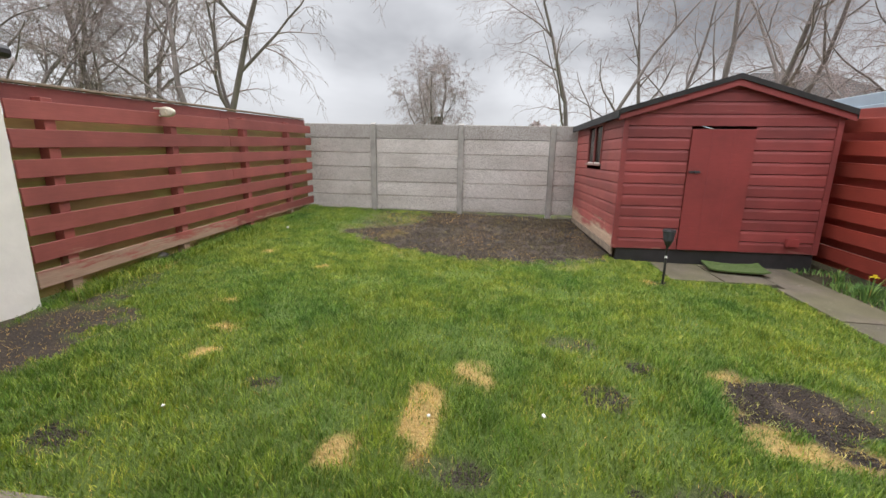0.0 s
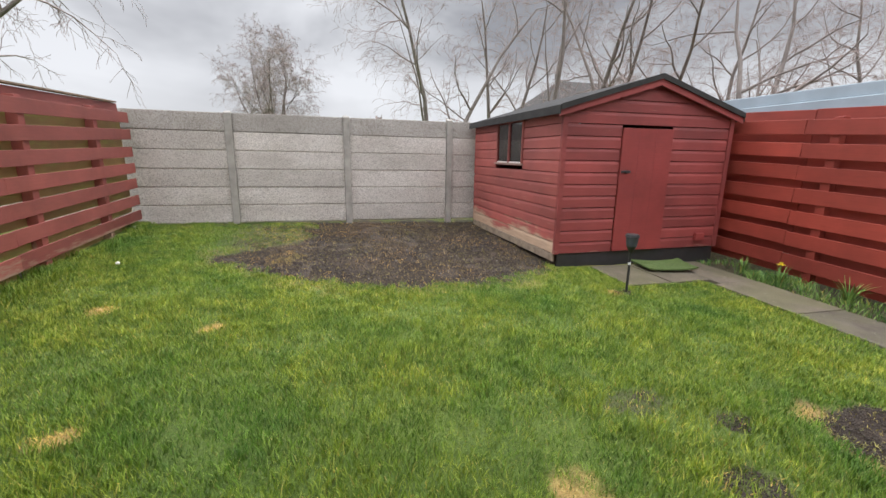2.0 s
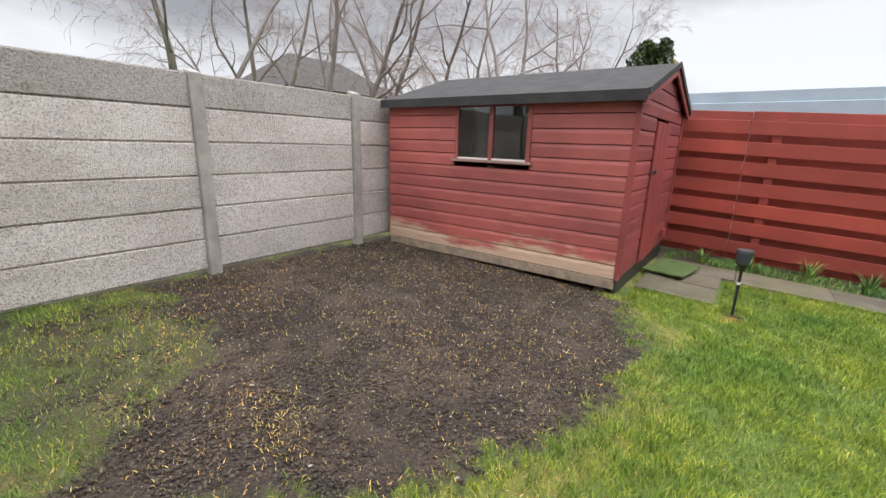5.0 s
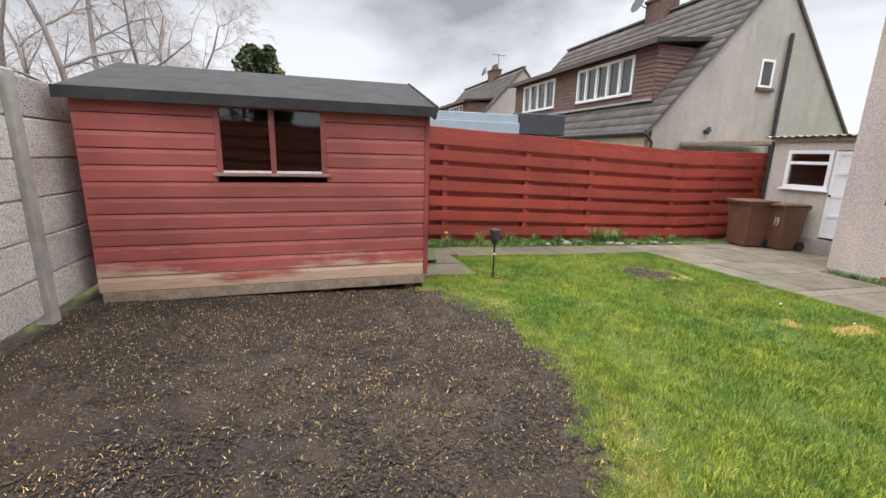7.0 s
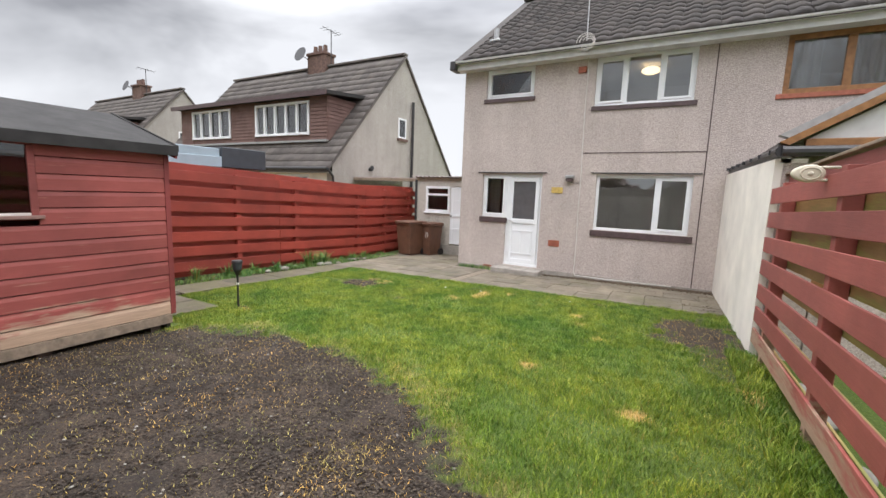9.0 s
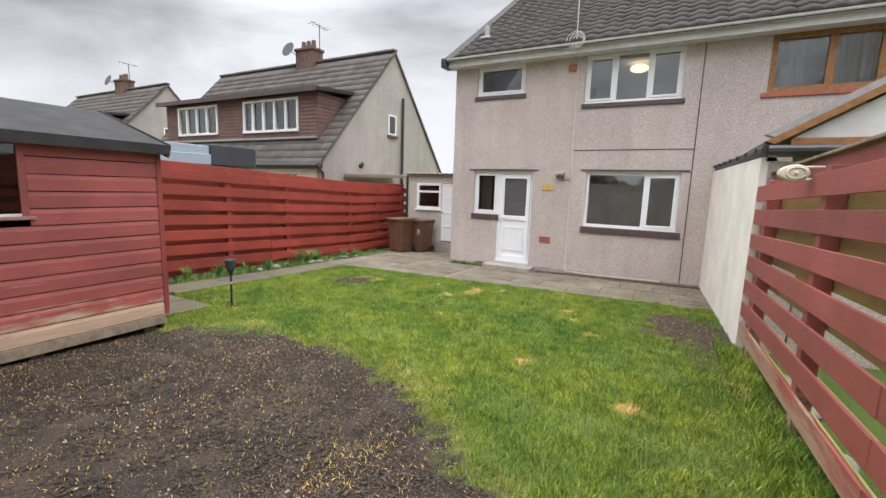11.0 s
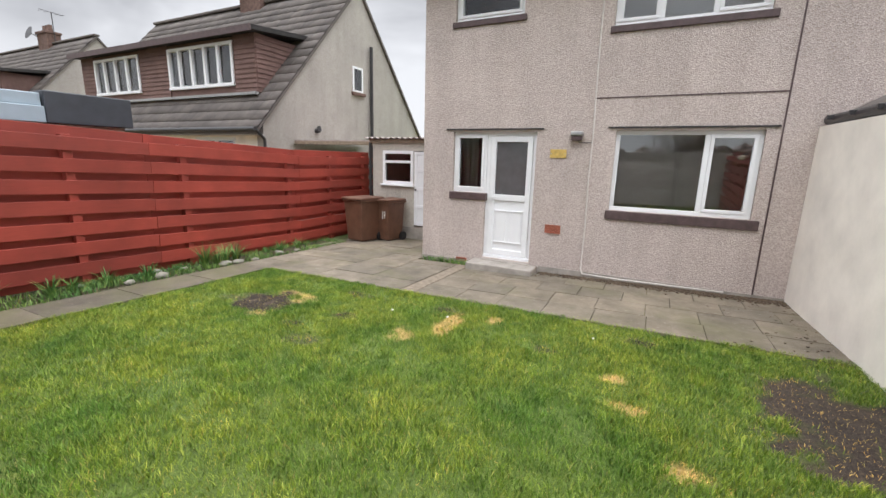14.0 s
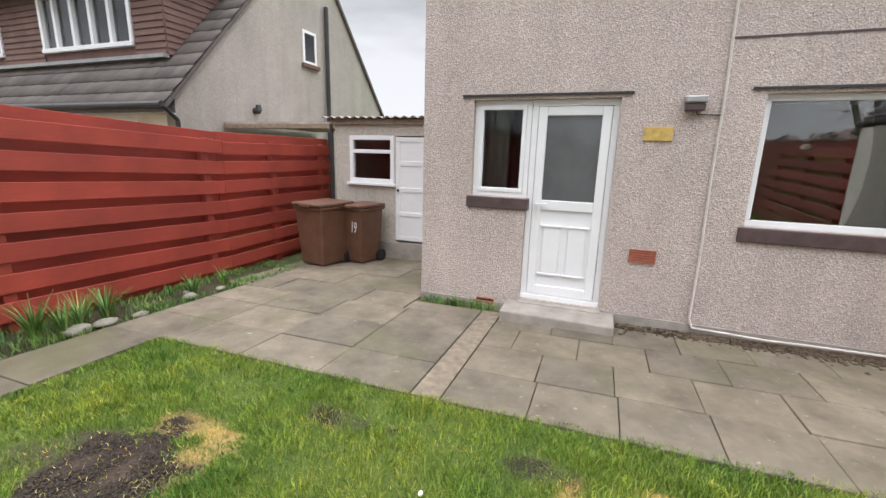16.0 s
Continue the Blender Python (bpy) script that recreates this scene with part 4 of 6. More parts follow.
    # gable fittings
    boxes("gable_window_frame", [(X0 - 0.03, X0, -5.62, -5.08, 3.80, 3.87), (X0 - 0.03, X0, -5.62, -5.08, 4.53, 4.60), (X0 - 0.03, X0, -5.62, -5.55, 3.87, 4.53),
                                 (X0 - 0.03, X0, -5.15, -5.08, 3.87, 4.53)], UPVC, h, bev=0.005)
    boxes("gable_pane", [(X0 - 0.012, X0 - 0.004, -5.55, -5.15, 3.87, 4.53)], GLASS, h)
    boxes("gable_sill", [(X0 - 0.09, X0, -5.68, -5.02, 3.70, 3.80)], BRICK, h, bev=0.01)
    bm = bmesh.new()
    tube(bm, (X0 - 0.09, -6.0, 0.0), (X0 - 0.09, -6.0, 5.35), 0.06)
    part("soil_pipe", bm, GUTTER, h)
    bm = bmesh.new()
    tube(bm, (X0 - 0.12, -3.35, 2.45), (X0, -3.35, 2.45), 0.07)
    tube(bm, (X0 - 0.12, -3.35, 2.45), (X0 - 0.12, -3.35, 2.58), 0.08, 0.05)
    part("flue", bm, GUTTER, h)
    # dormer with hung tiles
    D0, D1, DY, DB, DT = 8.55, 17.5, -1.95, 3.38, 4.86
    ya, yb = DY - 0.12, DY - 0.03
    for piece in ((D0, 9.42, ya, yb, DB, DT), (12.38, 13.95, ya, yb, DB, DT), (16.65, D1, ya, yb, DB, DT),
                  (9.42, 12.38, ya, yb, DB, 3.58), (13.95, 16.65, ya, yb, DB, 3.58), (9.42, 12.38, ya, yb, 4.76, DT), (13.95, 16.65, ya, yb, 4.76, DT),
                  (D0, D0 + 0.09, -3.9, ya, DB - 0.3, DT), (D1 - 0.09, D1, -3.9, ya, DB - 0.3, DT)):
        boxes("dormer_wall", [piece], HUNG, h)
    z = DB
    while z < DT - 0.05:
        for a, b in ((D0 - 0.01, 9.40), (12.40, 13.93), (16.67, D1 + 0.01)):
            bm = bmesh.new()
            for v in box(bm, a, b, DY - 0.03, DY + 0.012, z, z + 0.125):
                if v.co.z > z + 0.06 and v.co.y > DY - 0.01:
                    v.co.y -= 0.025
            part("hung_tile_course", bm, HUNG, h)
        bm = bmesh.new()
        for v in box(bm, D0 - 0.035, D0, -3.75, DY - 0.03, z, z + 0.125):
            if v.co.z > z + 0.06 and v.co.x < D0 - 0.02:
                v.co.x += 0.022
        part("hung_tile_course", bm, HUNG, h)
        z += 0.125
    bm = bmesh.new()
    prism(bm, [(DY + 0.28, DT + 0.0), (DY + 0.28, DT + 0.12), (-4.3, DT + 0.38), (-4.3, DT + 0.26)], "x", D0 - 0.25, D1 + 0.25)
    part("dormer_roof", bm, FELT, h)
    boxes("dormer_fascia", [(D0 - 0.26, D1 + 0.26, DY + 0.28, DY + 0.31, DT - 0.03, DT + 0.13)], SILL, h)
    boxes("dormer_apron", [(D0 - 0.05, D1 + 0.05, DY - 0.02, DY + 0.10, DB - 0.07, DB)], STEEL, h)
    for a, b, n in ((9.42, 12.38, 5), (13.95, 16.65, 4)):
        f = [(a, b, DY - 0.1, DY + 0.03, 4.68, 4.76), (a, b, DY - 0.1, DY + 0.05, 3.58, 3.67)]
        w = (b - a) / n
        for i in range(n + 1):
            x = min(a + i * w, b - 0.09)
            f.append((x, x + 0.09, DY - 0.1, DY + 0.028, 3.67, 4.68))
        boxes("dormer_window_frame", f, UPVC, h, bev=0.006)
        for i in range(n):
            boxes("dormer_pane", [(a + i * w + 0.09, a + (i + 1) * w, DY - 0.06, DY - 0.05, 3.67, 4.68)], GLASS, h).visible_shadow = False
            if i != 1:
                part("dormer_curtain", curtain(a + i * w + 0.09, a + i * w + 0.09 + 0.72 * w, 3.67, 4.68, DY - 0.14), CURTAIN, h)
    bm = bmesh.new()
    box(bm, D0 + 0.1, D1 - 0.1, -4.4, -4.3, DB, DT)
    part("dormer_back", bm, INSIDE, h)
    # chimney
    bm = bmesh.new()
    box(bm, 11.9, 12.95, YR - 0.3, YR + 0.3, 6.3, 7.55)
    box(bm, 11.85, 13.0, YR - 0.36, YR + 0.36, 7.55, 7.67, 0.02)
    part("chimney", bm, BRICK, h)
    for cx in (12.15, 12.45, 12.75):
        bm = bmesh.new()
        tube(bm, (cx, YR, 7.67), (cx, YR, 8.02), 0.11, 0.09)
        part("chimney_pot", bm, BRICK, h)
    bm = bmesh.new()
    tube(bm, (11.8, YR, 7.0), (11.8, YR, 8.6), 0.02)
    tube(bm, (11.8, YR - 0.5, 8.55), (11.8, YR + 0.5, 8.6), 0.012)
    for k in range(5):
        yy = YR - 0.45 + k * 0.22
        tube(bm, (11.55, yy, 8.56), (12.05, yy, 8.56), 0.007)
    part("aerial", bm, GUTTER, h)
    bm = bmesh.new()
    bmesh.ops.create_cone(bm, cap_ends=True, segments=20, radius1=0.05, radius2=0.34, depth=0.12, matrix=Matrix.Translation((13.15, YR + 0.5, 7.6)) @ Euler((radians(-70), 0, 0)).to_matrix().to_4x4())
    tube(bm, (13.0, YR + 0.1, 7.4), (13.15, YR + 0.45, 7.6), 0.02)
    part("satellite_dish", bm, GUTTER, h)
    return h


ch = chalet("chalet_house", 0.0, "grey roughcast chalet house with long tiled dormer", "chalet houses")
copy_thing(ch, Matrix.Translation((15.8, 0.0, 0.05)))

# garage with blue-grey roof edge beyond the fence
gr = thing("garage", "low garage with blue-grey sheet roof edge", "garage", (6.8, 6.5, 0.1))
bm = bmesh.new()
box(bm, 5.86, 8.4, 2.78, 14.0, -0.2, 2.06)
local(gr, part("wall", bm, CREAM, gr))
local(gr, boxes("roof_edge", [(5.72, 8.5, 3.75, 14.2, 2.05, 2.26)], BLUE, gr, bev=0.012))
local(gr, boxes("roof_edge", [(5.77, 8.5, 3.76, 14.2, 2.262, 2.42)], BLUE, gr, bev=0.012))
local(gr, boxes("end_board", [(5.72, 8.4, 2.72, 3.745, 2.05, 2.46)], DARKBOX, gr, "dark painted end board", 0.015))

# house beyond the back fence
fh = thing("far_house", "distant house with dark hipped roof", "house", (23, 38, 0.3))
bm = bmesh.new()
box(bm, 17.5, 29, 34, 43, 0, 5.2)
local(fh, part("wall", bm, CREAM, fh))
bm = bmesh.new()
v = [bm.verts.new(c) for c in ((17, 33.5, 5.2), (29.5, 33.5, 5.2), (29.5, 43.5, 5.2), (17, 43.5, 5.2), (20.5, 38.5, 8.3), (26, 38.5, 8.3))]
for f in ((0, 1, 5, 4), (1, 2, 5), (2, 3, 4, 5), (3, 0, 4), (3, 2, 1, 0)):
    bm.faces.new([v[i] for i in f])
local(fh, part("roof", bm, TILE, fh))
for wx in (19, 22.5, 26):
    local(fh, boxes("window", [(wx, wx + 1.6, 33.93, 33.99, 3.3, 4.5)], GLASS, fh))


# ---- concrete back fence ----
cf = thing("concrete_fence", "grey precast concrete panel fence with slotted posts", "fence", (0, 9.8, 0.3), kind="structure")
PX = [-5.73, -3.85, -1.97, -0.09, 1.79, 3.67, 5.55]
bm = bmesh.new()
box(bm, -0.885, 0.885, 0, 0.045, 0.003, 0.291, 0.008)
box(bm, -0.885, 0.885, 0.016, 0.043, -0.012, 0.296)
plank_me = mesh_of(bm, "concrete_plank", SPAR)
top_me = plank_me.copy()
top_me.materials[0] = SPAR_TOP
bm = bmesh.new()
box(bm, -0.056, 0.056, 0, 0.12, 0, 2.1, 0.012)
for v_ in bm.verts:
    if v_.co.z > 2.0 and v_.co.y < 0.06:
        v_.co.z -= 0.03
post_me = mesh_of(bm, "concrete_post", POST)
rng = random.Random(3)
for i, px in enumerate(PX):
    p = part("post", post_me, POST, cf)
    p.location = (px, 9.755 - 9.8, 0.06 + rng.uniform(-0.01, 0.01) - 0.3)
    p.rotation_euler = (rng.uniform(-0.008, 0.008), rng.uniform(-0.006, 0.006), 0)
    if i + 1 < len(PX):
        for k in range(6):
            q = part("concrete_plank", top_me if k == 5 else plank_me, SPAR, cf)
            base = G(px + 0.94, 9.8) * 0.25 + 0.245
            q.location = (px + 0.94, 9.803 - 9.8 + rng.uniform(-0.005, 0.005), base + 0.302 * k - 0.3)
            q.rotation_euler = (0, 0.006 + rng.uniform(-0.002, 0.002), 0)


# ---- timber fences ----
def board_mesh(L, h, t, mat, name):
    bm = bmesh.new()
    box(bm, -t / 2, t / 2, -L / 2, L / 2, -h / 2, h / 2, 0.004)
    return mesh_of(bm, name, mat)


def side_fence(name, label, X, y0, y1, zb, zt, front, nboards, mats, posts, bay, loose):
    """Hit-and-miss boards on both faces of the posts. zb, zt: heights of the lowest and highest board's middle along y."""
    f = thing(name, label, "fence", (X((y0 + y1) / 2), (y0 + y1) / 2, G(X(y0), (y0 + y1) / 2)), kind="structure")
    inv = Matrix.Translation(f.location).inverted()
    r = random.Random(11)
    edges = bay
    for a, b in zip(edges, edges[1:]):
        L = b - a - 0.0005
        me_f = board_mesh(L, 0.15 if front < 0 else 0.17, 0.022, mats[0], "board")
        me_b = board_mesh(L, 0.15, 0.022, mats[1], "back_board")
        ym = (a + b) / 2
        yaw = math.atan2(-(X(b) - X(a)), b - a)
        for side in (0, 1):
            for k in range(nboards + side):
                u = (k - 0.5 * side) / (nboards - 1)
                za, zb2 = (zb(a) + (zt(a) - zb(a)) * u, zb(b) + (zt(b) - zb(b)) * u)
                if side and front < 0 and k == nboards:
                    me_b = board_mesh(L, 0.15, 0.022, mats[0], "back_board")
                o = part("board" if side == 0 else "back_board", me_f if side == 0 else me_b, mats[side], f)
                off = front * (0.0 if side == 0 else 0.125)
                slope = math.atan2(zb2 - za, b - a) + r.uniform(-loose, loose)
                o.matrix_basis = inv @ Matrix.Translation((X(ym) + off + r.uniform(-0.004, 0.004), ym, (za + zb2) / 2 + r.uniform(-0.006, 0.006))) @ Euler((slope, r.uniform(-0.03, 0.03), yaw)).to_matrix().to_4x4()
    for py in posts:
        bm = bmesh.new()
        x = X(py) + front * 0.062
        box(bm, x - 0.05, x + 0.05, py - 0.05, py + 0.05, G(x, py) - 0.1, zt(py) + 0.11, 0.006)
        o = part("post", bm, mats[2], f)
        o.matrix_basis = inv
    return f, inv


lf, linv = side_fence("wooden_fence", "faded red hit-and-miss board fence with gaps", lambda y: XL(y) - 0.011, 3.76, 9.72,
                      lambda y: 0.375 + 0.0228 * (y - 3.8), lambda y: 1.795 + 0.0335 * (y - 3.8), -1, 7, (RED_LEFT, OLIVE, RED_LEFT),
                      (4.12, 5.62, 7.2, 8.7), (3.76, 6.74, 9.72), 0.004)
bm = bmesh.new()
box(bm, -3.43, -3.33, 0, 5.98, -0.011, 0.011, 0.004)
o = part("cap_rail", bm, MAST, lf, "weathered grey capping board")
o.matrix_basis = linv @ Matrix.Translation((0.045, 3.75, 2.011)) @ Euler((0.0335, 0, 0.0255)).to_matrix().to_4x4()
rfz = lambda y: 0.045 * max(y, 0)
side_fence("wooden_fence", "bright red hit-and-miss board fence", XR, -2.6, 9.6, lambda y: 0.03 + rfz(y), lambda y: 1.62 + rfz(y), 1, 7,
           (RED, RED_BACK, RED), (-2.3, -1.0, 0.25, 2.4, 3.85, 5.5, 7.3, 8.8), (-2.6, 0.0, 2.9, 5.8, 9.6), 0.003)

# cream plastic hose reel on the fence: a flat drum that faces along the fence
md = thing("hose_reel", "cream plastic hose reel hung on the fence post", "hose reel", (XL(5.4) + 0.085, 5.4, 1.925))
bm = bmesh.new()
bmesh.ops.create_cone(bm, cap_ends=True, segments=28, radius1=0.105, radius2=0.105, depth=0.075, matrix=Euler((radians(90), 0, 0)).to_matrix().to_4x4())
bmesh.ops.bevel(bm, geom=[e for e in bm.edges if abs(e.verts[0].co.y - e.verts[1].co.y) < 1e-5], offset=0.02, segments=3, profile=0.5, affect="EDGES")
for v_ in bm.verts:
    v_.co.z *= 0.74
    if v_.co.x > 0.04:
        v_.co.x += (v_.co.x - 0.04) * 0.45
part("drum", bm, MOULD, md, smooth=True)
for s_ in (-1, 1):
    bm = bmesh.new()
    ring = bmesh.ops.create_cone(bm, cap_ends=False, segments=28, radius1=0.078, radius2=0.07, depth=0.012, matrix=Matrix.Translation((0, s_ * 0.042, 0)) @ Euler((radians(-90 * s_), 0, 0)).to_matrix().to_4x4())
    bmesh.ops.solidify(bm, geom=bm.faces[:], thickness=0.008)
    for v_ in bm.verts:
        v_.co.z *= 0.74
    part("rim", bm, MOULD, md, smooth=True)
    bm = bmesh.new()
    tube(bm, (0, s_ * 0.034, 0), (0, s_ * 0.048, 0), 0.022, 0.016, 16)
    part("boss", bm, MOULD, md, smooth=True)
for z_ in (-0.055, 0.055):
    bm = bmesh.new()
    box(bm, -0.20, -0.06, -0.03, 0.03, z_ - 0.011, z_ + 0.011, 0.008)
    part("bracket", bm, MOULD, md)
md.scale = (0.74, 0.74, 0.74)


def rubble(bm, r, size, at, seed):
    vs = bmesh.ops.create_icosphere(bm, subdivisions=2, radius=1.0)["verts"]
    rr = random.Random(seed)
    s = (size * rr.uniform(0.7, 1.2), size * rr.uniform(0.8, 1.5), size * rr.uniform(0.45, 0.7))
    for v in vs:
        n = 1 + 0.35 * noise.noise(v.co * 1.6 + Vector((seed * 3.1, 0, 0)))
        v.co = Vector((v.co.x * s[0] * n, v.co.y * s[1] * n, v.co.z * s[2] * n)) + Vector(at)


for k, (sx, sy, sz) in enumerate(((-3.44, 4.75, 0.13), (-3.46, 5.05, 0.16), (-3.43, 5.3, 0.14), (-3.46, 6.0, 0.10), (-3.45, 6.5, 0.13), (-3.46, 6.9, 0.11), (-3.5, 7.6, 0.1),
                                  (4.86, 3.1, 0.10), (4.80, 2.75, 0.07), (4.78, 1.0, 0.06), (4.9, 4.0, 0.06), (-3.3, 9.3, 0.07))):
    bm = bmesh.new()
    rubble(bm, None, sz * 0.7, (0, 0, sz * 0.2), k)
    o = tagged(part("stone", bm, STONE, smooth=True), "rough grey rubble stone at the fence foot", "stone", "rubble stones")
    o.location = (sx, sy, G(sx, sy))
for k in (0, 1, 3, 4, 5, 8, 9):
    bm = bmesh.new()
    rubble(bm, None, 0.055 + 0.02 * (k % 3), (0, 0, 0.02), 80 + k)
    o = tagged(part("stone", bm, STONE_PALE, smooth=True), "pale edging stone between path and border", "stone", "edging stones")
    ey = 0.75 + 0.31 * k + 0.08 * math.sin(k * 2.3)
    o.location = (4.53 + 0.04 * math.sin(k * 1.7), ey, G(4.53, ey))


# ---- shed ----
sh = thing("shed", "red painted timber shed with worn lower boards", "shed", (3.56, 8.1, 0.3))
SX0, SX1, SY0, SY1, SZ0, SZE, SZR = 2.264, 4.80, 6.58, 9.65, 0.30, 2.04, 2.43
inv = Matrix.Translation(sh.location).inverted()


def shed_part(name, bm, mat, label="", parent=None):
    o = part(name, bm, mat, parent or sh, label)
    o.matrix_parent_inverse = inv
    return o


WY0, WY1, WZ0, WZ1 = 7.64, 8.56, 1.40, 2.00
NB = 12
bh = (SZE - SZ0) / NB


def lap(bm, axis, a, b, z, h, d, out):
    """One shiplap board: a slightly canted face with a rebate groove along its lower edge."""
    p = [(d, z + 0.004), (d + out * 0.006, z + 0.006), (d + out * 0.006, z + h * 0.72), (d - out * 0.004, z + h - 0.003), (d - out * 0.018, z + h - 0.003), (d - out * 0.018, z + 0.004)]
    if axis == "y":
        prism(bm, p, "y", a, b)
    else:
        vs = prism(bm, [(q[0], q[1]) for q in p], "x", a, b)


for k in range(NB):
    z = SZ0 + k * bh
    spans = [(SY0, SY1)] if z + bh <= WZ0 + 0.03 or z >= WZ1 else [(SY0, WY0 - 0.03), (WY1 + 0.03, SY1)]
    for a, b in spans:
        bm = bmesh.new()
        lap(bm, "y", a, b, z, bh, SX0, -1)
        shed_part("side_board", bm, SHED_RED_HAZED)
    bm = bmesh.new()
    lap(bm, "y", SY0, SY1, z, bh, SX1, 1)
    shed_part("side_board", bm, SHED_RED_HAZED)
k, z = 0, SZ0
while z < SZR - 0.02:
    half = (SX1 - SX0) / 2 if z < SZE - bh * 0.5 else (SX1 - SX0) / 2 * max(0, (SZR - z - bh * 0.6)) / (SZR - SZE)
    xm = (SX0 + SX1) / 2
    spans = [(xm - half, xm + half)]
    if z < 1.86:
        spans = [(SX0, 3.08), (3.84, SX1)]
    if half > 0.05:
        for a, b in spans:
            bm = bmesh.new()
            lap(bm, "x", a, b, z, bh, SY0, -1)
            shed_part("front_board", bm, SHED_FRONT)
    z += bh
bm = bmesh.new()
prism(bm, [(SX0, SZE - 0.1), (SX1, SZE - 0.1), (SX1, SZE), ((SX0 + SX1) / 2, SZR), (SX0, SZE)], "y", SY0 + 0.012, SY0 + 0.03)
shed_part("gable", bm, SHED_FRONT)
bm = bmesh.new()
prism(bm, [(SX0, SZ0), (SX1, SZ0), (SX1, SZE), ((SX0 + SX1) / 2, SZR), (SX0, SZE)], "y", SY1 - 0.03, SY1)
shed_part("back_wall", bm, SHED_RED_HAZED)
bm = bmesh.new()
box(bm, 3.085, 3.835, SY0 - 0.028, SY0 - 0.006, SZ0 + 0.01, 1.86, 0.004)
dr2 = shed_part("door", bm, DOOR_RED, "flush red painted shed door")
for x in (3.33, 3.58):
    bm = bmesh.new()
    box(bm, x - 0.003, x + 0.003, SY0 - 0.030, SY0 - 0.027, SZ0 + 0.02, 1.85)
    shed_part("door_joint", bm, SHED_FRONT)
bm = bmesh.new()
tube(bm, (3.18, SY0 - 0.055, 1.33), (3.18, SY0 - 0.02, 1.33), 0.02)
box(bm, 3.10, 3.24, SY0 - 0.036, SY0 - 0.026, 1.315, 1.345, 0.003)
shed_part("door_latch", bm, GUTTER)
bm = bmesh.new()
box(bm, 4.40, 4.55, SY0 - 0.05, SY0 - 0.006, 0.40, 0.50, 0.006)
shed_part("floor_vent", bm, DOOR_RED)
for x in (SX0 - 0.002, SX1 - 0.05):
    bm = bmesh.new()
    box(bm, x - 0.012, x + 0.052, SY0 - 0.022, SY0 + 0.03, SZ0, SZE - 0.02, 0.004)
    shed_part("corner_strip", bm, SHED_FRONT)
bm = bmesh.new()
for a in ((SX0 - 0.02, SX0 + 0.03, WY0 - 0.03, WY1 + 0.03, WZ1 - 0.02, WZ1 + 0.03), (SX0 - 0.018, SX0 + 0.03, WY0 - 0.03, WY0 + 0.02, WZ0, WZ1 - 0.02),
          (SX0 - 0.018, SX0 + 0.03, WY1 - 0.02, WY1 + 0.03, WZ0, WZ1 - 0.02), (SX0 - 0.018, SX0 + 0.03, 8.075, 8.125, WZ0, WZ1 - 0.02)):
    box(bm, *a, 0.004)
shed_part("window_frame", bm, SHED_RED_HAZED)
bm = bmesh.new()
box(bm, SX0 - 0.034, SX0 + 0.03, WY0 - 0.06, WY1 + 0.06, WZ0 - 0.03, WZ0, 0.005)
shed_part("window_sill", bm, SILL_WORN, "worn pale timber sill")
for a, b in ((WY0 + 0.02, 8.075), (8.125, WY1 - 0.02)):
    bm = bmesh.new()
    box(bm, SX0 + 0.002, SX0 + 0.006, a, b, WZ0, WZ1 - 0.02)
    shed_part("pane", bm, GLASS_DULL).visible_shadow = False
    bm = bmesh.new()
    box(bm, SX0 - 0.012, SX0 + 0.0, a, b, WZ0 + 0.0, WZ0 + 0.022, 0.003)
    shed_part("glazing_bead", bm, CABLE)
bm = bmesh.new()
box(bm, SX0 + 0.03, SX1 - 0.03, SY0 + 0.04, SY1 - 0.04, SZ0, SZ0 + 0.03)
shed_part("floor_board", bm, INSIDE_DARK)
for y in (6.7, 7.6, 8.5, 9.45):
    bm = bmesh.new()
    box(bm, SX0 + 0.03, SX1 - 0.03, y, y + 0.1, 0.03, SZ0, 0.004)
    shed_part("bearer", bm, INSIDE_DARK)
bm = bmesh.new()
box(bm, SX0 + 0.05, SX1 - 0.02, SY0 + 0.015, SY0 + 0.05, 0.05, SZ0 - 0.002)
shed_part("base_board", bm, GUTTER)
bm = bmesh.new()
box(bm, SX0 - 0.012, SX0 + 0.012, SY0 + 0.02, SY1 - 0.02, SZ0 - 0.10, SZ0 - 0.002, 0.004)
shed_part("bottom_rail", bm, MAST)
xm = (SX0 + SX1) / 2
for s in (-1, 1):
    bm = bmesh.new()
    xe, ze = xm + s * 1.36, SZE + 0.012
    prism(bm, [(xm, SZR + 0.03), (xe, ze), (xe, ze + 0.03), (xm, SZR + 0.065)], "y", SY0 - 0.06, SY1 + 0.06)
    shed_part("roof_panel", bm, FELT)
    bm = bmesh.new()
    prism(bm, [(xe - s * 0.006, ze - 0.062), (xe + s * 0.012, ze - 0.062), (xe + s * 0.012, ze + 0.036), (xe - s * 0.006, ze + 0.036)], "y", SY0 - 0.07, SY1 + 0.07)
    shed_part("eaves_felt", bm, FELT)
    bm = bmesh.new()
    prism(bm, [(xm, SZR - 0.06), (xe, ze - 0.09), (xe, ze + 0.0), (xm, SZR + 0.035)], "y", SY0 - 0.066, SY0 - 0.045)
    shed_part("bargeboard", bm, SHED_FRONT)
    bm = bmesh.new()
    prism(bm, [(xm, SZR + 0.015), (xe, ze - 0.02), (xe, ze + 0.045), (xm, SZR + 0.078)], "y", SY0 - 0.086, SY0 - 0.068)
    shed_part("felt_edge", bm, FELT)


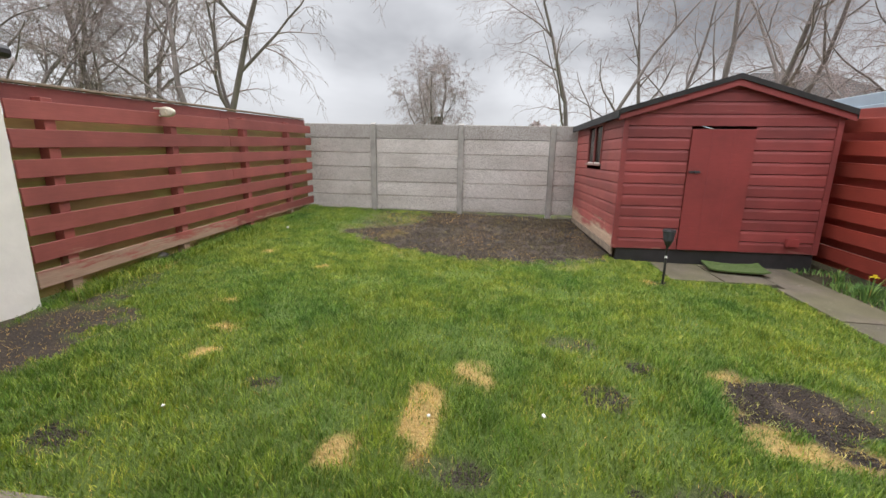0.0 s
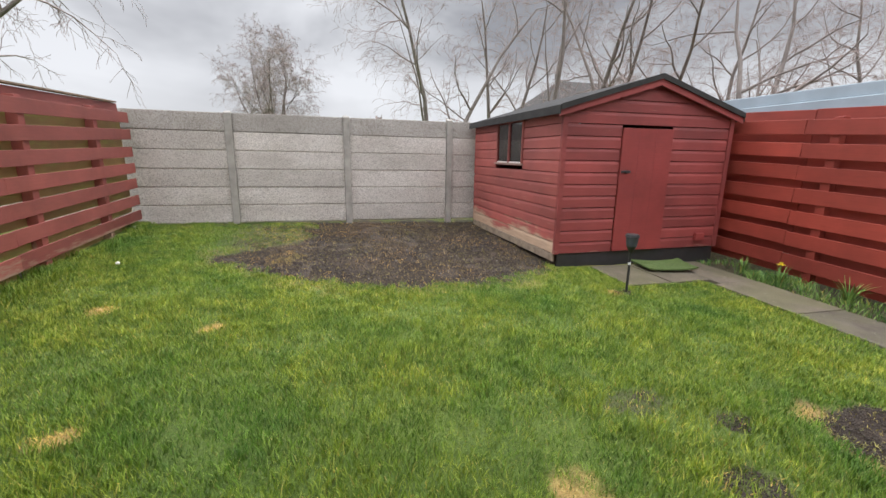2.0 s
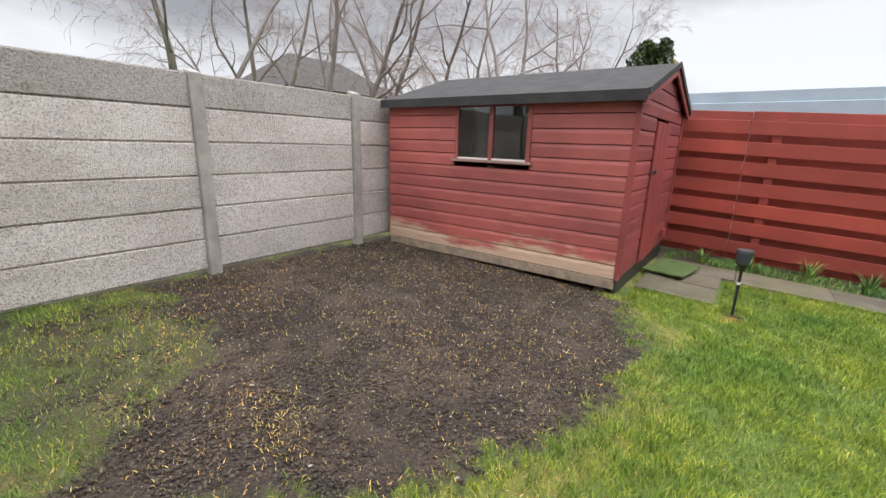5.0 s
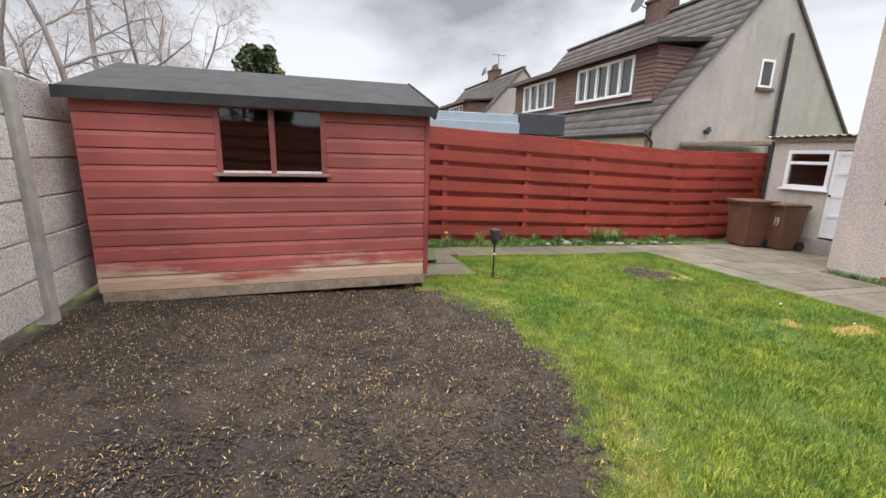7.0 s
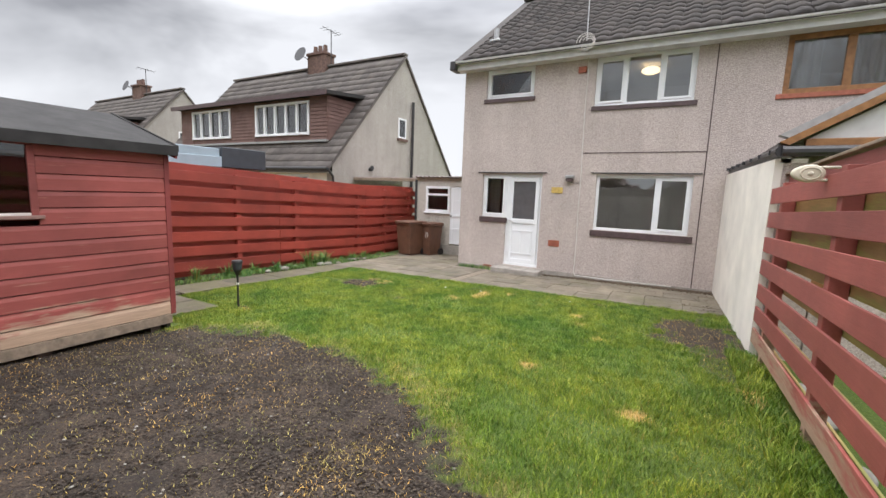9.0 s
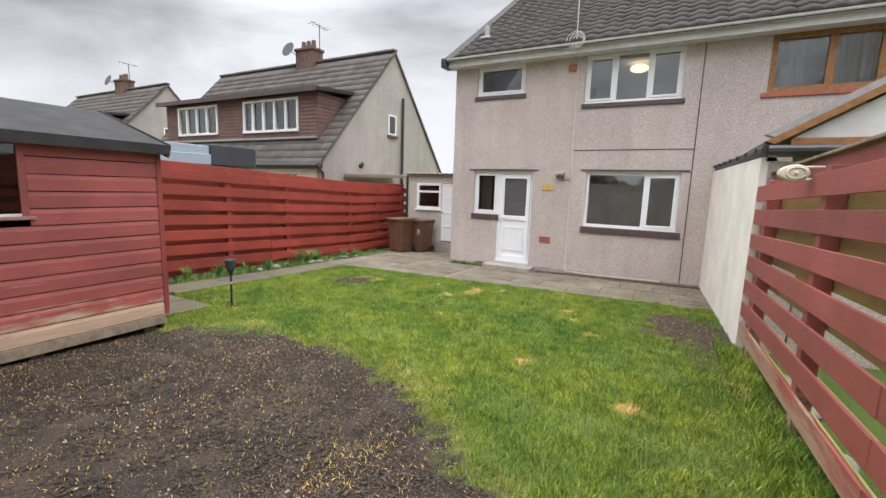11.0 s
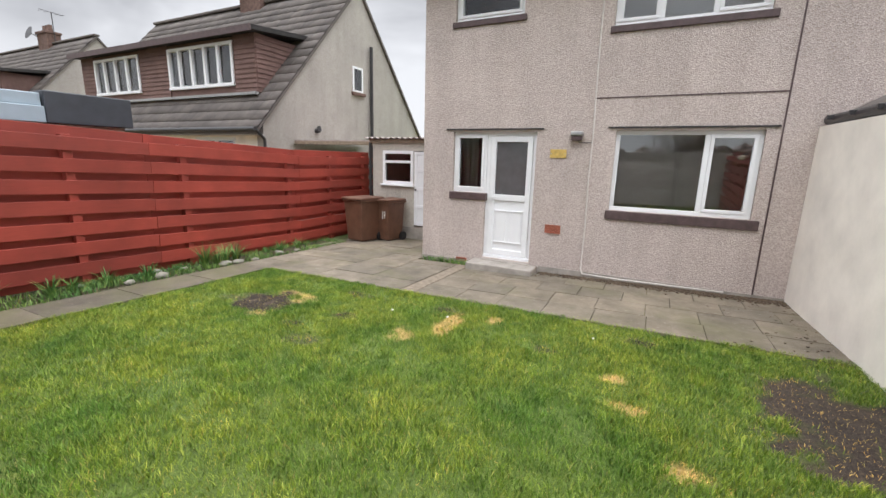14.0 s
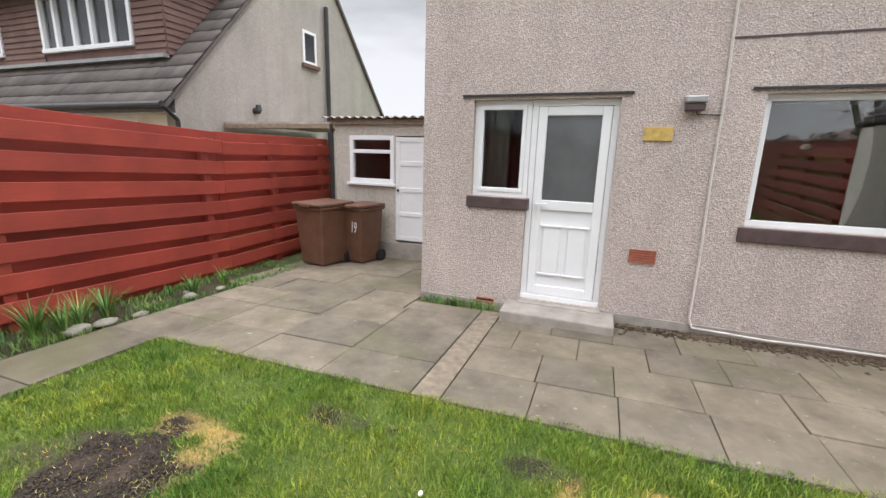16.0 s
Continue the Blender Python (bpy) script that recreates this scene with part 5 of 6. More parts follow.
# ---- bins ----
def wheelie(at, yaw, w, d, h, label):
    b = thing("wheelie_bin", label, "bin", at, "wheelie bins")
    b.rotation_euler = (0, 0, radians(yaw))
    bm = bmesh.new()
    vs = box(bm, -w / 2, w / 2, -d / 2, d / 2, 0.03, h * 0.92, 0.03)
    for v in bm.verts:
        k = 0.80 + 0.20 * (v.co.z / h)
        v.co.x *= k
        v.co.y *= k
    part("body", bm, BIN, b)
    bm = bmesh.new()
    box(bm, -w / 2 - 0.015, w / 2 + 0.015, -d / 2 - 0.015, d / 2 + 0.015, h * 0.90, h * 0.945, 0.012)
    part("rim", bm, BIN, b)
    bm = bmesh.new()
    box(bm, -w / 2 - 0.02, w / 2 + 0.02, -d / 2 - 0.03, d / 2 + 0.04, h * 0.95, h, 0.022)
    lid = part("lid", bm, BIN, b)
    bm = bmesh.new()
    box(bm, -w * 0.18, w * 0.18, d / 2 + 0.042, d / 2 + 0.065, h * 0.94, h * 0.985, 0.008)
    part("lid_grip", bm, BIN, lid)
    for s in (-1, 1):
        bm = bmesh.new()
        tube(bm, (s * w * 0.40, -d * 0.40, 0.1), (s * w * 0.5, -d * 0.40, 0.1), 0.1, n=18)
        whl = part("wheel", bm, BLACK, b)
        bm = bmesh.new()
        tube(bm, (s * w * 0.5, -d * 0.40, 0.1), (s * w * 0.5 + s * 0.012, -d * 0.40, 0.1), 0.045, n=14)
        part("hub", bm, GUTTER, whl)
    bm = bmesh.new()
    tube(bm, (-w * 0.45, -d / 2 - 0.05, h * 0.93), (w * 0.45, -d / 2 - 0.05, h * 0.93), 0.015)
    part("handle", bm, BIN, b)
    return b


wheelie((4.33, -1.06, G(4.4, -1)), -10, 0.58, 0.66, 0.98, "brown plastic wheelie bin with closed lid")
b2 = wheelie((3.86, -1.42, G(4, -1.4)), -14, 0.43, 0.52, 0.95, "smaller brown wheelie bin with white number")
nt = bpy.data.curves.new("number", "FONT")
nt.body, nt.size, nt.extrude = "19", 0.24, 0.002
tmp = bpy.data.objects.new("number", nt)
nme = bpy.data.meshes.new_from_object(tmp)
bpy.data.objects.remove(tmp)
nme.materials.append(WHITE_TAPE)
no = new("number", nme)
no.parent = b2
no.matrix_basis = Matrix.Translation((-0.01, 0.272, 0.52)) @ Euler((radians(86), 0, radians(180))).to_matrix().to_4x4() @ Matrix.Diagonal((0.55, 1.0, 1, 1))

# ---- solar stake light ----
so = thing("solar_light", "black solar stake light pushed into the lawn", "lamp", (2.58, 5.6, G(2.58, 5.6) - 0.01))
bm = bmesh.new()
tube(bm, (0, 0, 0), (0, 0, 0.44), 0.013)
part("stake", bm, BLACK, so)
bm = bmesh.new()
tube(bm, (0, 0, 0.43), (0, 0, 0.50), 0.018, 0.05, 16)
part("cup", bm, BLACK, so)
bm = bmesh.new()
tube(bm, (0, 0, 0.50), (0, 0, 0.60), 0.052, 0.064, 18)
part("lens", bm, DARKBOX, so)
bm = bmesh.new()
tube(bm, (0, 0, 0.60), (0, 0, 0.625), 0.072, 0.064, 18)
part("cap", bm, BLACK, so)
bm = bmesh.new()
tube(bm, (0, 0, 0.30), (0, 0, 0.325), 0.0145)
part("band", bm, WHITE_TAPE, so, "white band")

# turf mat on the flags in front of the shed door
bm = bmesh.new()
bmesh.ops.create_grid(bm, x_segments=22, y_segments=14, size=0.5)
for v_ in bm.verts:
    x, y = v_.co.x, v_.co.y
    v_.co = Vector((x * 0.64, y * 0.44, 0.012 + 0.022 * noise.noise((x * 3, y * 3, 1)) + 0.05 * max(0, abs(x) - 0.38) * 4 * (1 if x > 0 else 0.3)))
bmesh.ops.solidify(bm, geom=bm.faces[:], thickness=0.018)
o = tagged(part("turf_mat", bm, MAT_GREEN), "crumpled green artificial turf mat on the paving", "mat")
o.location, o.rotation_euler = (3.68, 6.28, G(3.68, 6.28) + 0.045), (0, 0, radians(-12))


# ---- trees ----
def segments_mesh(name, segs, sides, mat):
    """Tapered tubes for all (p, q, r0, r1) in one mesh."""
    P = np.array([s[0] for s in segs], dtype=float)
    Q = np.array([s[1] for s in segs], dtype=float)
    R0 = np.array([s[2] for s in segs])[:, None, None]
    R1 = np.array([s[3] for s in segs])[:, None, None]
    D = Q - P
    D /= np.linalg.norm(D, axis=1, keepdims=True) + 1e-9
    U = np.cross(D, np.where(np.abs(D[:, 2:3]) > 0.9, [[1.0, 0, 0]], [[0, 0, 1.0]]))
    U /= np.linalg.norm(U, axis=1, keepdims=True) + 1e-9
    W = np.cross(D, U)
    a = np.arange(sides) * 2 * np.pi / sides
    ring = U[:, None, :] * np.cos(a)[None, :, None] + W[:, None, :] * np.sin(a)[None, :, None]
    V = np.concatenate([P[:, None, :] + ring * R0, Q[:, None, :] + ring * R1], axis=1).reshape(-1, 3)
    base = (np.arange(len(segs)) * 2 * sides)[:, None, None]
    i = np.arange(sides)
    quad = np.stack([i, (i + 1) % sides, sides + (i + 1) % sides, sides + i], axis=1)[None]
    return raw_mesh(name, V, (base + quad).reshape(-1, 4), mat)


def bare_tree(at, height, seed, label, forks=2, lean=(0, 0), droop=0.25, dense=1.0, girth=0.017, start=0.25):
    r = random.Random(seed)
    thick, thin = [], []

    def rnd():
        return Vector((r.uniform(-1, 1), r.uniform(-1, 1), r.uniform(-1, 1)))

    def grow(p, d, length, rad, level):
        n = 7 if level < 2 else 4 if level < 3 else 3
        q = p.copy()
        for i in range(n):
            d = (d + rnd() * (0.19 + 0.05 * level) + Vector((0, 0, 0.07 if level < 2 else -droop * 0.35 * (level - 1.5)))).normalized()
            r0, r1 = rad * (1 - 0.75 * i / n), rad * (1 - 0.75 * (i + 1) / n)
            nq = q + d * (length / n)
            (thick if level < 2 else thin).append((tuple(q), tuple(nq), max(r0, 0.0045), max(r1, 0.004)))
            q = nq
            frac = (i + 1) / n
            if level < 4 and (level > 0 or frac > start):
                kids = (2 if level == 0 else 2.3 if level < 3 else 2.2) * dense
                kids = int(kids) + (r.random() < kids - int(kids))
                for _ in range(kids):
                    side = d.cross(rnd()).normalized()
                    nd = (d * r.uniform(0.45, 0.9) + side * r.uniform(0.5, 0.9)).normalized()
                    ln = length * r.uniform(0.30, 0.52) * (1.15 - 0.5 * frac if level == 0 else 1.0)
                    grow(q.copy(), nd, ln, max(r1 * r.uniform(0.45, 0.7), 0.004), level + 1)

    t = thing("bare_tree", label, "tree", at, "bare trees")
    for f in range(forks):
        ang = 2 * math.pi * f / max(forks, 1) + r.random()
        sp = 0.0 if forks == 1 else 0.22
        d = Vector((lean[0] + sp * math.cos(ang), lean[1] + sp * math.sin(ang), 1)).normalized()
        grow(Vector((0, 0, -0.2)), d, height * r.uniform(0.85, 1.0), height * girth, 0)
    part("trunk", segments_mesh("trunk", thick, 7, BARK), BARK, t)
    tagged(part("crown", segments_mesh("crown", thin, 3, TWIG), TWIG, t), "fine bare twigs", kind="stuff")
    return t


TREES = (
    (-7.6, 12.6, 8.5, 1, 2, (0.03, 0.0), 1.0, "tall bare tree with drooping twigs behind the fence"),
    (-10.2, 13.4, 8.0, 2, 3, (-0.1, 0.0), 1.0, "spreading bare tree with several stems"),
    (-13.0, 13.8, 8.0, 3, 2, (0.1, 0.1), 1.0, "bare garden tree with fine twigs"),
    (-12.0, 10.2, 6.5, 14, 3, (0.0, 0.1), 1.0, "low bushy bare tree behind the fence"),
    (-2.5, 23.5, 5.4, 4, 5, (0.0, 0.0), 1.0, "round bare bushy tree beyond the fence"),
    (-1.2, 27.0, 3.0, 15, 3, (0.0, 0.0), 0.7, "low bare shrub beyond the fence"),
    (4.0, 18.8, 8.5, 5, 2, (0.10, 0.0), 0.8, "leaning bare tree with a forked trunk"),
    (9.2, 19.8, 10.5, 6, 1, (-0.02, 0.0), 0.9, "tall straight bare tree beyond the shed"),
    (10.6, 19.6, 11.0, 7, 1, (0.03, 0.0), 0.9, "tall straight bare tree beyond the shed"),
    (11.9, 19.0, 10.0, 8, 2, (0.06, 0.0), 0.9, "tall forked bare tree beyond the shed"),
    (14.6, 18.6, 9.5, 9, 2, (0.0, 0.0), 1.0, "broad bare tree with many fine twigs"),
    (17.5, 17.5, 9.0, 10, 2, (0.05, 0.0), 1.0, "broad bare tree with many fine twigs"),
    (7.2, 20.5, 8.5, 11, 2, (0.0, 0.0), 0.9, "slender bare tree beyond the fence"),
    (14.5, 14.4, 9.5, 12, 2, (0.0, 0.05), 0.9, "slender bare tree behind the shed"),
    (20.5, 14.2, 8.5, 13, 3, (0.0, 0.0), 1.0, "spreading bare tree beyond the garage"),
)
for tx, ty, th, seed, forks, lean, dense, lab in TREES:
    bare_tree((tx, ty, G(tx, ty)), th, seed, lab, forks, lean, 0.3, dense * (0.60 if tx > 5 else 0.70), 0.0135)


def leaf_cloud(n, seed, shape, size):
    r = np.random.RandomState(seed)
    V, F = [], []
    C = shape(r, n)
    A = r.normal(size=(n, 3))
    A /= np.linalg.norm(A, axis=1, keepdims=True)
    B = np.cross(A, r.normal(size=(n, 3)))
    B /= np.linalg.norm(B, axis=1, keepdims=True)
    s = size * r.uniform(0.6, 1.4, (n, 1))
    V = np.stack([C - A * s, C + B * s * 0.5, C + A * s, C - B * s * 0.5], axis=1).reshape(-1, 3)
    F = np.arange(n * 4).reshape(-1, 4)
    return V, F


def conifer(at, h, w, seed):
    t = thing("evergreen_tree", "dark evergreen tree beyond the shed roof", "tree", at)
    bm = bmesh.new()
    tube(bm, (0, 0, 0), (0, 0, h * 0.9), 0.12, 0.03)
    part("trunk", bm, BARK, t)

    def shape(r, n):
        z = r.uniform(0.2, 1.0, n) ** 0.8
        a = r.uniform(0, 2 * np.pi, n)
        rad = w * np.minimum(1.25 - z, 0.6) * (0.6 + 0.4 * np.sin(a * 3 + z * 14) ** 2) * r.uniform(0.3, 1, n) ** 0.5 + 0.05
        return np.stack([rad * np.cos(a), rad * np.sin(a), z * h + 0.15 * np.sin(a * 5)], axis=1)
    V, F = leaf_cloud(5000, seed, shape, 0.13)
    tagged(part("crown", raw_mesh("crown", V, F, IVY), IVY, t), kind="stuff")


conifer((16.5, 9.5, 0.1), 5.2, 2.3, 3)
conifer((-12.5, 9.2, 0.4), 4.3, 1.3, 4)
conifer((-5.0, 42.0, 0.4), 4.6, 1.2, 6)


def hedge():
    def shape(r, n):
        a = r.uniform(0, 1, n)
        x = -40 + 90 * a
        y = 42 + 3 * np.sin(a * 20) + r.normal(0, 1, n)
        top = 3.4 + 0.7 * np.sin(a * 53) + 0.5 * np.sin(a * 131) + 0.3 * np.sin(a * 311)
        return np.stack([x, y, r.uniform(0, 1, n) ** 0.6 * top], axis=1)
    V, F = leaf_cloud(30000, 9, shape, 0.28)
    tagged(part("distant_hedge", raw_mesh("distant_hedge", V, F, TWIG), TWIG), "distant bare hedge and scrub beyond the fence", "hedge", kind="stuff")


hedge()


# ---- grass ----
def blades(name, count, seed, dens, hmin, hmax, width, mat, label, area, flat=0.45):
    r = random.Random(seed)
    X0, X1, Y0, Y1 = area
    B, H = [], []
    while len(B) < count:
        x, y = r.uniform(X0, X1), r.uniform(Y0, Y1)
        k = dens(x, y)
        if r.random() < k:
            B.append((x, y, G(x, y) - 0.015))
            tuft = 0.5 + 0.5 * noise.noise((x * 1.6, y * 1.6, 4))
            clump = 0.5 + 0.5 * noise.noise((x * 9, y * 9, 5))
            lump = max(0.0, noise.noise((x * 3.7, y * 3.7, 8)))
            H.append(hmin + (hmax - hmin) * (0.2 * r.random() + 0.3 * tuft + 0.55 * clump * clump + 0.9 * lump * lump) * (0.5 + 0.5 * k))
    rr = np.random.RandomState(seed)
    B, H = np.array(B), np.array(H)[:, None]
    n = len(B)
    a = rr.uniform(0, 2 * np.pi, (n, 1))
    side = np.concatenate([np.cos(a), np.sin(a), np.zeros((n, 1))], axis=1) * width * rr.uniform(0.6, 1.3, (n, 1))
    a2 = rr.uniform(0, 2 * np.pi, (n, 1))
    bend = np.concatenate([np.cos(a2), np.sin(a2), np.zeros((n, 1))], axis=1) * H * rr.uniform(0.2, 1.0, (n, 1)) * flat * 2
    up = np.array([[0, 0, 1.0]]) * H
    V = np.stack([B - side, B + side, B + side * 0.7 + up * 0.6 + bend * 0.4, B - side * 0.7 + up * 0.6 + bend * 0.4, B + up * 0.92 + bend], axis=1).reshape(-1, 3)
    k = np.arange(n)[:, None] * 5
    F = np.concatenate([k + np.array([[0, 1, 2]]), k + np.array([[0, 2, 3]]), k + np.array([[3, 2, 4]])], axis=0)
    tagged(new(name, raw_mesh(name, V, F, mat)), label, "grass", kind="stuff")


def lawn_edge(x):
    return 2.00 + 0.03 * noise.noise((x * 4, 0, 0)) + 0.02 * noise.noise((x * 13, 0, 0))


COVER = {}


def cov(x, y):
    k = (round(x * 25), round(y * 25))
    if k not in COVER:
        COVER[k] = cover(k[0] / 25, k[1] / 25)
    return COVER[k]


def on_lawn(x, y):
    if y < lawn_edge(x) or x < XL(y) - 0.02 or y > 9.78:
        return False
    if x > 3.78 + 0.03 * noise.noise((0, y * 4, 3)) or (x > 2.72 and y > 5.72):
        return False
    if x > SX0 and y > SY0 - 0.1:
        return False
    return True


def d_green(x, y):
    if not on_lawn(x, y):
        return 0
    s, w = cov(x, y)
    thin = max(0.0, min(1.0, 0.9 + 1.1 * noise.noise((x * 2.3, y * 2.3, 15)) + 0.7 * noise.noise((x * 7.5, y * 7.5, 16))))
    return max(0.0, (1 - s) ** 1.5) * (1 - 0.85 * w) * (0.3 + 0.7 * thin)


def d_straw(x, y):
    if not on_lawn(x, y):
        return 0
    s, w = cov(x, y)
    return min(1, w) * (1 - 0.7 * s) + 0.05 + 0.06 * s


LAWN = (-3.4, 3.9, 1.9, 9.8)
blades("lawn_grass", 260000, 1, d_green, 0.018, 0.085, 0.0023, GRASS, "short uneven green lawn grass", LAWN)
blades("dead_grass", 26000, 2, d_straw, 0.01, 0.03, 0.002, STRAWB, "dry straw-coloured dead grass", LAWN, 0.9)


def d_rough(x, y):
    n = noise.noise((x * 2.2, y * 2.2, 9))
    if XL(y) - 0.1 < x < XL(y) + 0.22 and 3.9 < y < 9.7:
        return max(0, 0.45 + n)
    return 0


blades("fence_foot_grass", 5000, 3, d_rough, 0.06, 0.17, 0.0035, GRASS, "longer rough grass along the fence foot", (-3.5, -2.8, 3.8, 9.8))


def d_bed(x, y):
    if 4.42 < x < XR(y) - 0.02 and -0.7 < y < 6.5:
        return max(0, 0.35 + 0.9 * noise.noise((x * 2.2, y * 1.7, 12)))
    if y < 0.16 and 1.25 < x < 2.15:
        return 0.7
    return 0


blades("bed_plants", 5500, 4, d_bed, 0.05, 0.16, 0.005, LEAFG, "low green weeds in the narrow border", (1.2, 5.2, -0.7, 6.5))


def clump(at, h, n, seed, flowers):
    c = thing("daffodil_clump", "clump of strap-leaved bulbs in the border" if not flowers else "clump of bulbs with yellow flowers", "plant", at, "bulb clumps")
    r = random.Random(seed)
    bm = bmesh.new()
    for _ in range(n):
        a, l, w = r.uniform(0, 6.28), h * r.uniform(0.6, 1.1), r.uniform(0.006, 0.011)
        d = Vector((math.cos(a), math.sin(a), 0))
        s = Vector((-d.y, d.x, 0)) * w
        p0 = d * r.uniform(0, 0.06)
        out = r.uniform(0.2, 0.7) * l
        prev = None
        for i in range(5):
            t = i / 4
            p = p0 + d * out * t * t + Vector((0, 0, l * (t - 0.35 * t * t * out / l)))
            k = s * (1 - t * 0.85)
            cur = (bm.verts.new(p - k), bm.verts.new(p + k))
            if prev:
                bm.faces.new((prev[0], prev[1], cur[1], cur[0]))
            prev = cur
    part("leaves", bm, LEAFG, c)
    for f in range(flowers):
        bm = bmesh.new()
        p = Vector((r.uniform(-0.08, 0.08), r.uniform(-0.08, 0.08), h * r.uniform(0.8, 1.0)))
        tube(bm, (p.x * 0.3, p.y * 0.3, 0), p, 0.004, n=5)
        part("stem", bm, LEAFG, c)
        bm = bmesh.new()
        for k in range(6):
            a = k * math.pi / 3
            q = [p, p + Vector((0.03 * math.cos(a - 0.4), 0.03 * math.sin(a - 0.4), 0.01)), p + Vector((0.05 * math.cos(a), 0.05 * math.sin(a), 0.0)), p + Vector((0.03 * math.cos(a + 0.4), 0.03 * math.sin(a + 0.4), 0.01))]
            bm.faces.new([bm.verts.new(v) for v in q])
        bmesh.ops.create_cone(bm, cap_ends=False, segments=8, radius1=0.012, radius2=0.02, depth=0.03, matrix=Matrix.Translation(p + Vector((0, 0, 0.015))))
        part("flower", bm, FLOWER, c)


rng = random.Random(77)
for i, (cx, cy, h) in enumerate(((4.72, 6.05, 0.22), (4.62, 5.5, 0.26), (4.78, 4.9, 0.3), (4.72, 4.35, 0.28), (4.8, 3.75, 0.26), (4.7, 3.3, 0.24), (4.72, 2.45, 0.42), (4.66, 2.15, 0.38), (4.62, 2.3, 0.34),
                                 (4.8, 1.85, 0.34), (4.75, 0.95, 0.26), (4.82, 0.45, 0.24), (4.85, 4.1, 0.2), (1.75, 0.1, 0.14), (1.55, 0.09, 0.12))):
    clump((cx, cy, G(cx, cy) - 0.02), h, int(150 * h), 100 + i, 1 if i in (1,) else 0)


# litter of stones on the soil, and dead leaves along the house wall
def scatter(name, n, seed, place, s0, s1, mat, label, cat, flatk=0.5):
    r = random.Random(seed)
    V, F = [], []
    while len(V) < n * 6:
        p = place(r)
        if p is None:
            continue
        s = r.uniform(s0, s1)
        a = r.uniform(0, 6.28)
        c, sn = math.cos(a) * s, math.sin(a) * s
        k = len(V)
        x, y, z = p
        V += [(x + c, y + sn, z), (x - sn * 0.7, y + c * 0.7, z), (x - c, y - sn, z + s * 0.2), (x + sn * 0.7, y - c * 0.7, z), (x, y, z + s * flatk), (x, y, z - s * 0.3)]
        for i in range(4):
            F.append((k + i, k + (i + 1) % 4, k + 4))
            F.append((k + (i + 1) % 4, k + i, k + 5))
    tagged(new(name, raw_mesh(name, np.array(V), np.array(F), mat)), label, cat, kind="stuff")


def on_soil(r):
    x, y = r.uniform(-2.2, 2.4), r.uniform(6.0, 9.75)
    return (x, y, G(x, y) - 0.02) if cov(x, y)[0] > 0.6 and r.random() < 0.9 else None


def chip_place(r):
    p = on_soil(r)
    if not p:
        return None
    near = max(0.0, 1 - abs(edge_dist(p[0], p[1], BED) - 0.45) / 0.75)
    return p if r.random() < near * (0.5 + noise.noise((p[0] * 1.8, p[1] * 1.8, 21))) + 0.03 else None


def on_spots(r):
    x, y = r.uniform(-2.0, 3.3), r.uniform(2.3, 6.0)
    return (x, y, G(x, y) - 0.02) if cov(x, y)[0] > 0.5 else None


def wall_foot(r):
    x = r.uniform(-3.1, 0.05)
    y = abs(r.gauss(0, 0.10)) + 0.02
    return (x, y, G(x, y) + 0.012) if r.random() < 0.3 + 0.3 * noise.noise((x * 2, 0, 0)) - 0.12 * x else None


def corner_leaf(r):
    x, y = r.uniform(-3.1, -1.6), r.uniform(0.1, 2.2)
    return (x, y, G(x, y) + 0.012) if x < XL(y) + abs(r.gauss(0, 0.5)) else None


CRUMB = plain("soil_crumbs", (0.046, 0.034, 0.026), 0.95, 0, 0.4, 20)
CHIP = plain("straw_and_bark_chips", (0.105, 0.080, 0.058), 0.95, 0, 0.4, 20)
PEB = plain("pale_pebbles", (0.34, 0.32, 0.28), 0.9, 0, 0.3, 20)
LITTER = plain("dead_leaf_litter", (0.10, 0.07, 0.045), 0.9, 0, 0.5, 20)
scatter("soil_crumbs", 26000, 1, on_soil, 0.004, 0.016, CRUMB, "loose dark soil crumbs on the bare bed", "soil")
scatter("bark_chips", 15000, 2, chip_place, 0.004, 0.012, CHIP, "dry straw and bark chips on the soil", "chips", 0.3)
scatter("pebbles", 220, 3, on_soil, 0.006, 0.018, PEB, "scattered pale pebbles on the soil", "pebbles")
scatter("spot_crumbs", 9000, 4, on_spots, 0.004, 0.012, CRUMB, "soil crumbs in the bare lawn patches", "soil")
scatter("leaf_litter", 2600, 5, wall_foot, 0.01, 0.032, LITTER, "dead leaves gathered along the house wall", "leaves", 0.3)
scatter("leaf_litter", 60, 6, corner_leaf, 0.01, 0.022, LITTER, "dead leaves scattered over the flags", "leaves", 0.3)
LBITS = plain("pale_litter_scraps", (0.72, 0.70, 0.64), 0.7, 0, 0.1, 20)
for i, (sx, sy, L) in enumerate(((0.95, 2.85, 0.014), (0.33, 2.75, 0.01), (-2.7, 7.2, 0.02), (-1.1, 2.6, 0.01))):
    bm = bmesh.new()
    rubble(bm, None, L, (0, 0, 0.02), 60 + i)
    o = tagged(part("litter_scrap", bm, LBITS, smooth=True), "small pale scrap lying in the grass", "litter", "litter scraps")
    o.location = (sx, sy, G(sx, sy) + 0.02)


# ---- paving ----
pv = thing("pavement", "worn concrete paving flags with open joints", "paving", (0, 0, 0), kind="structure")
rng = random.Random(21)
flag_cache = {}


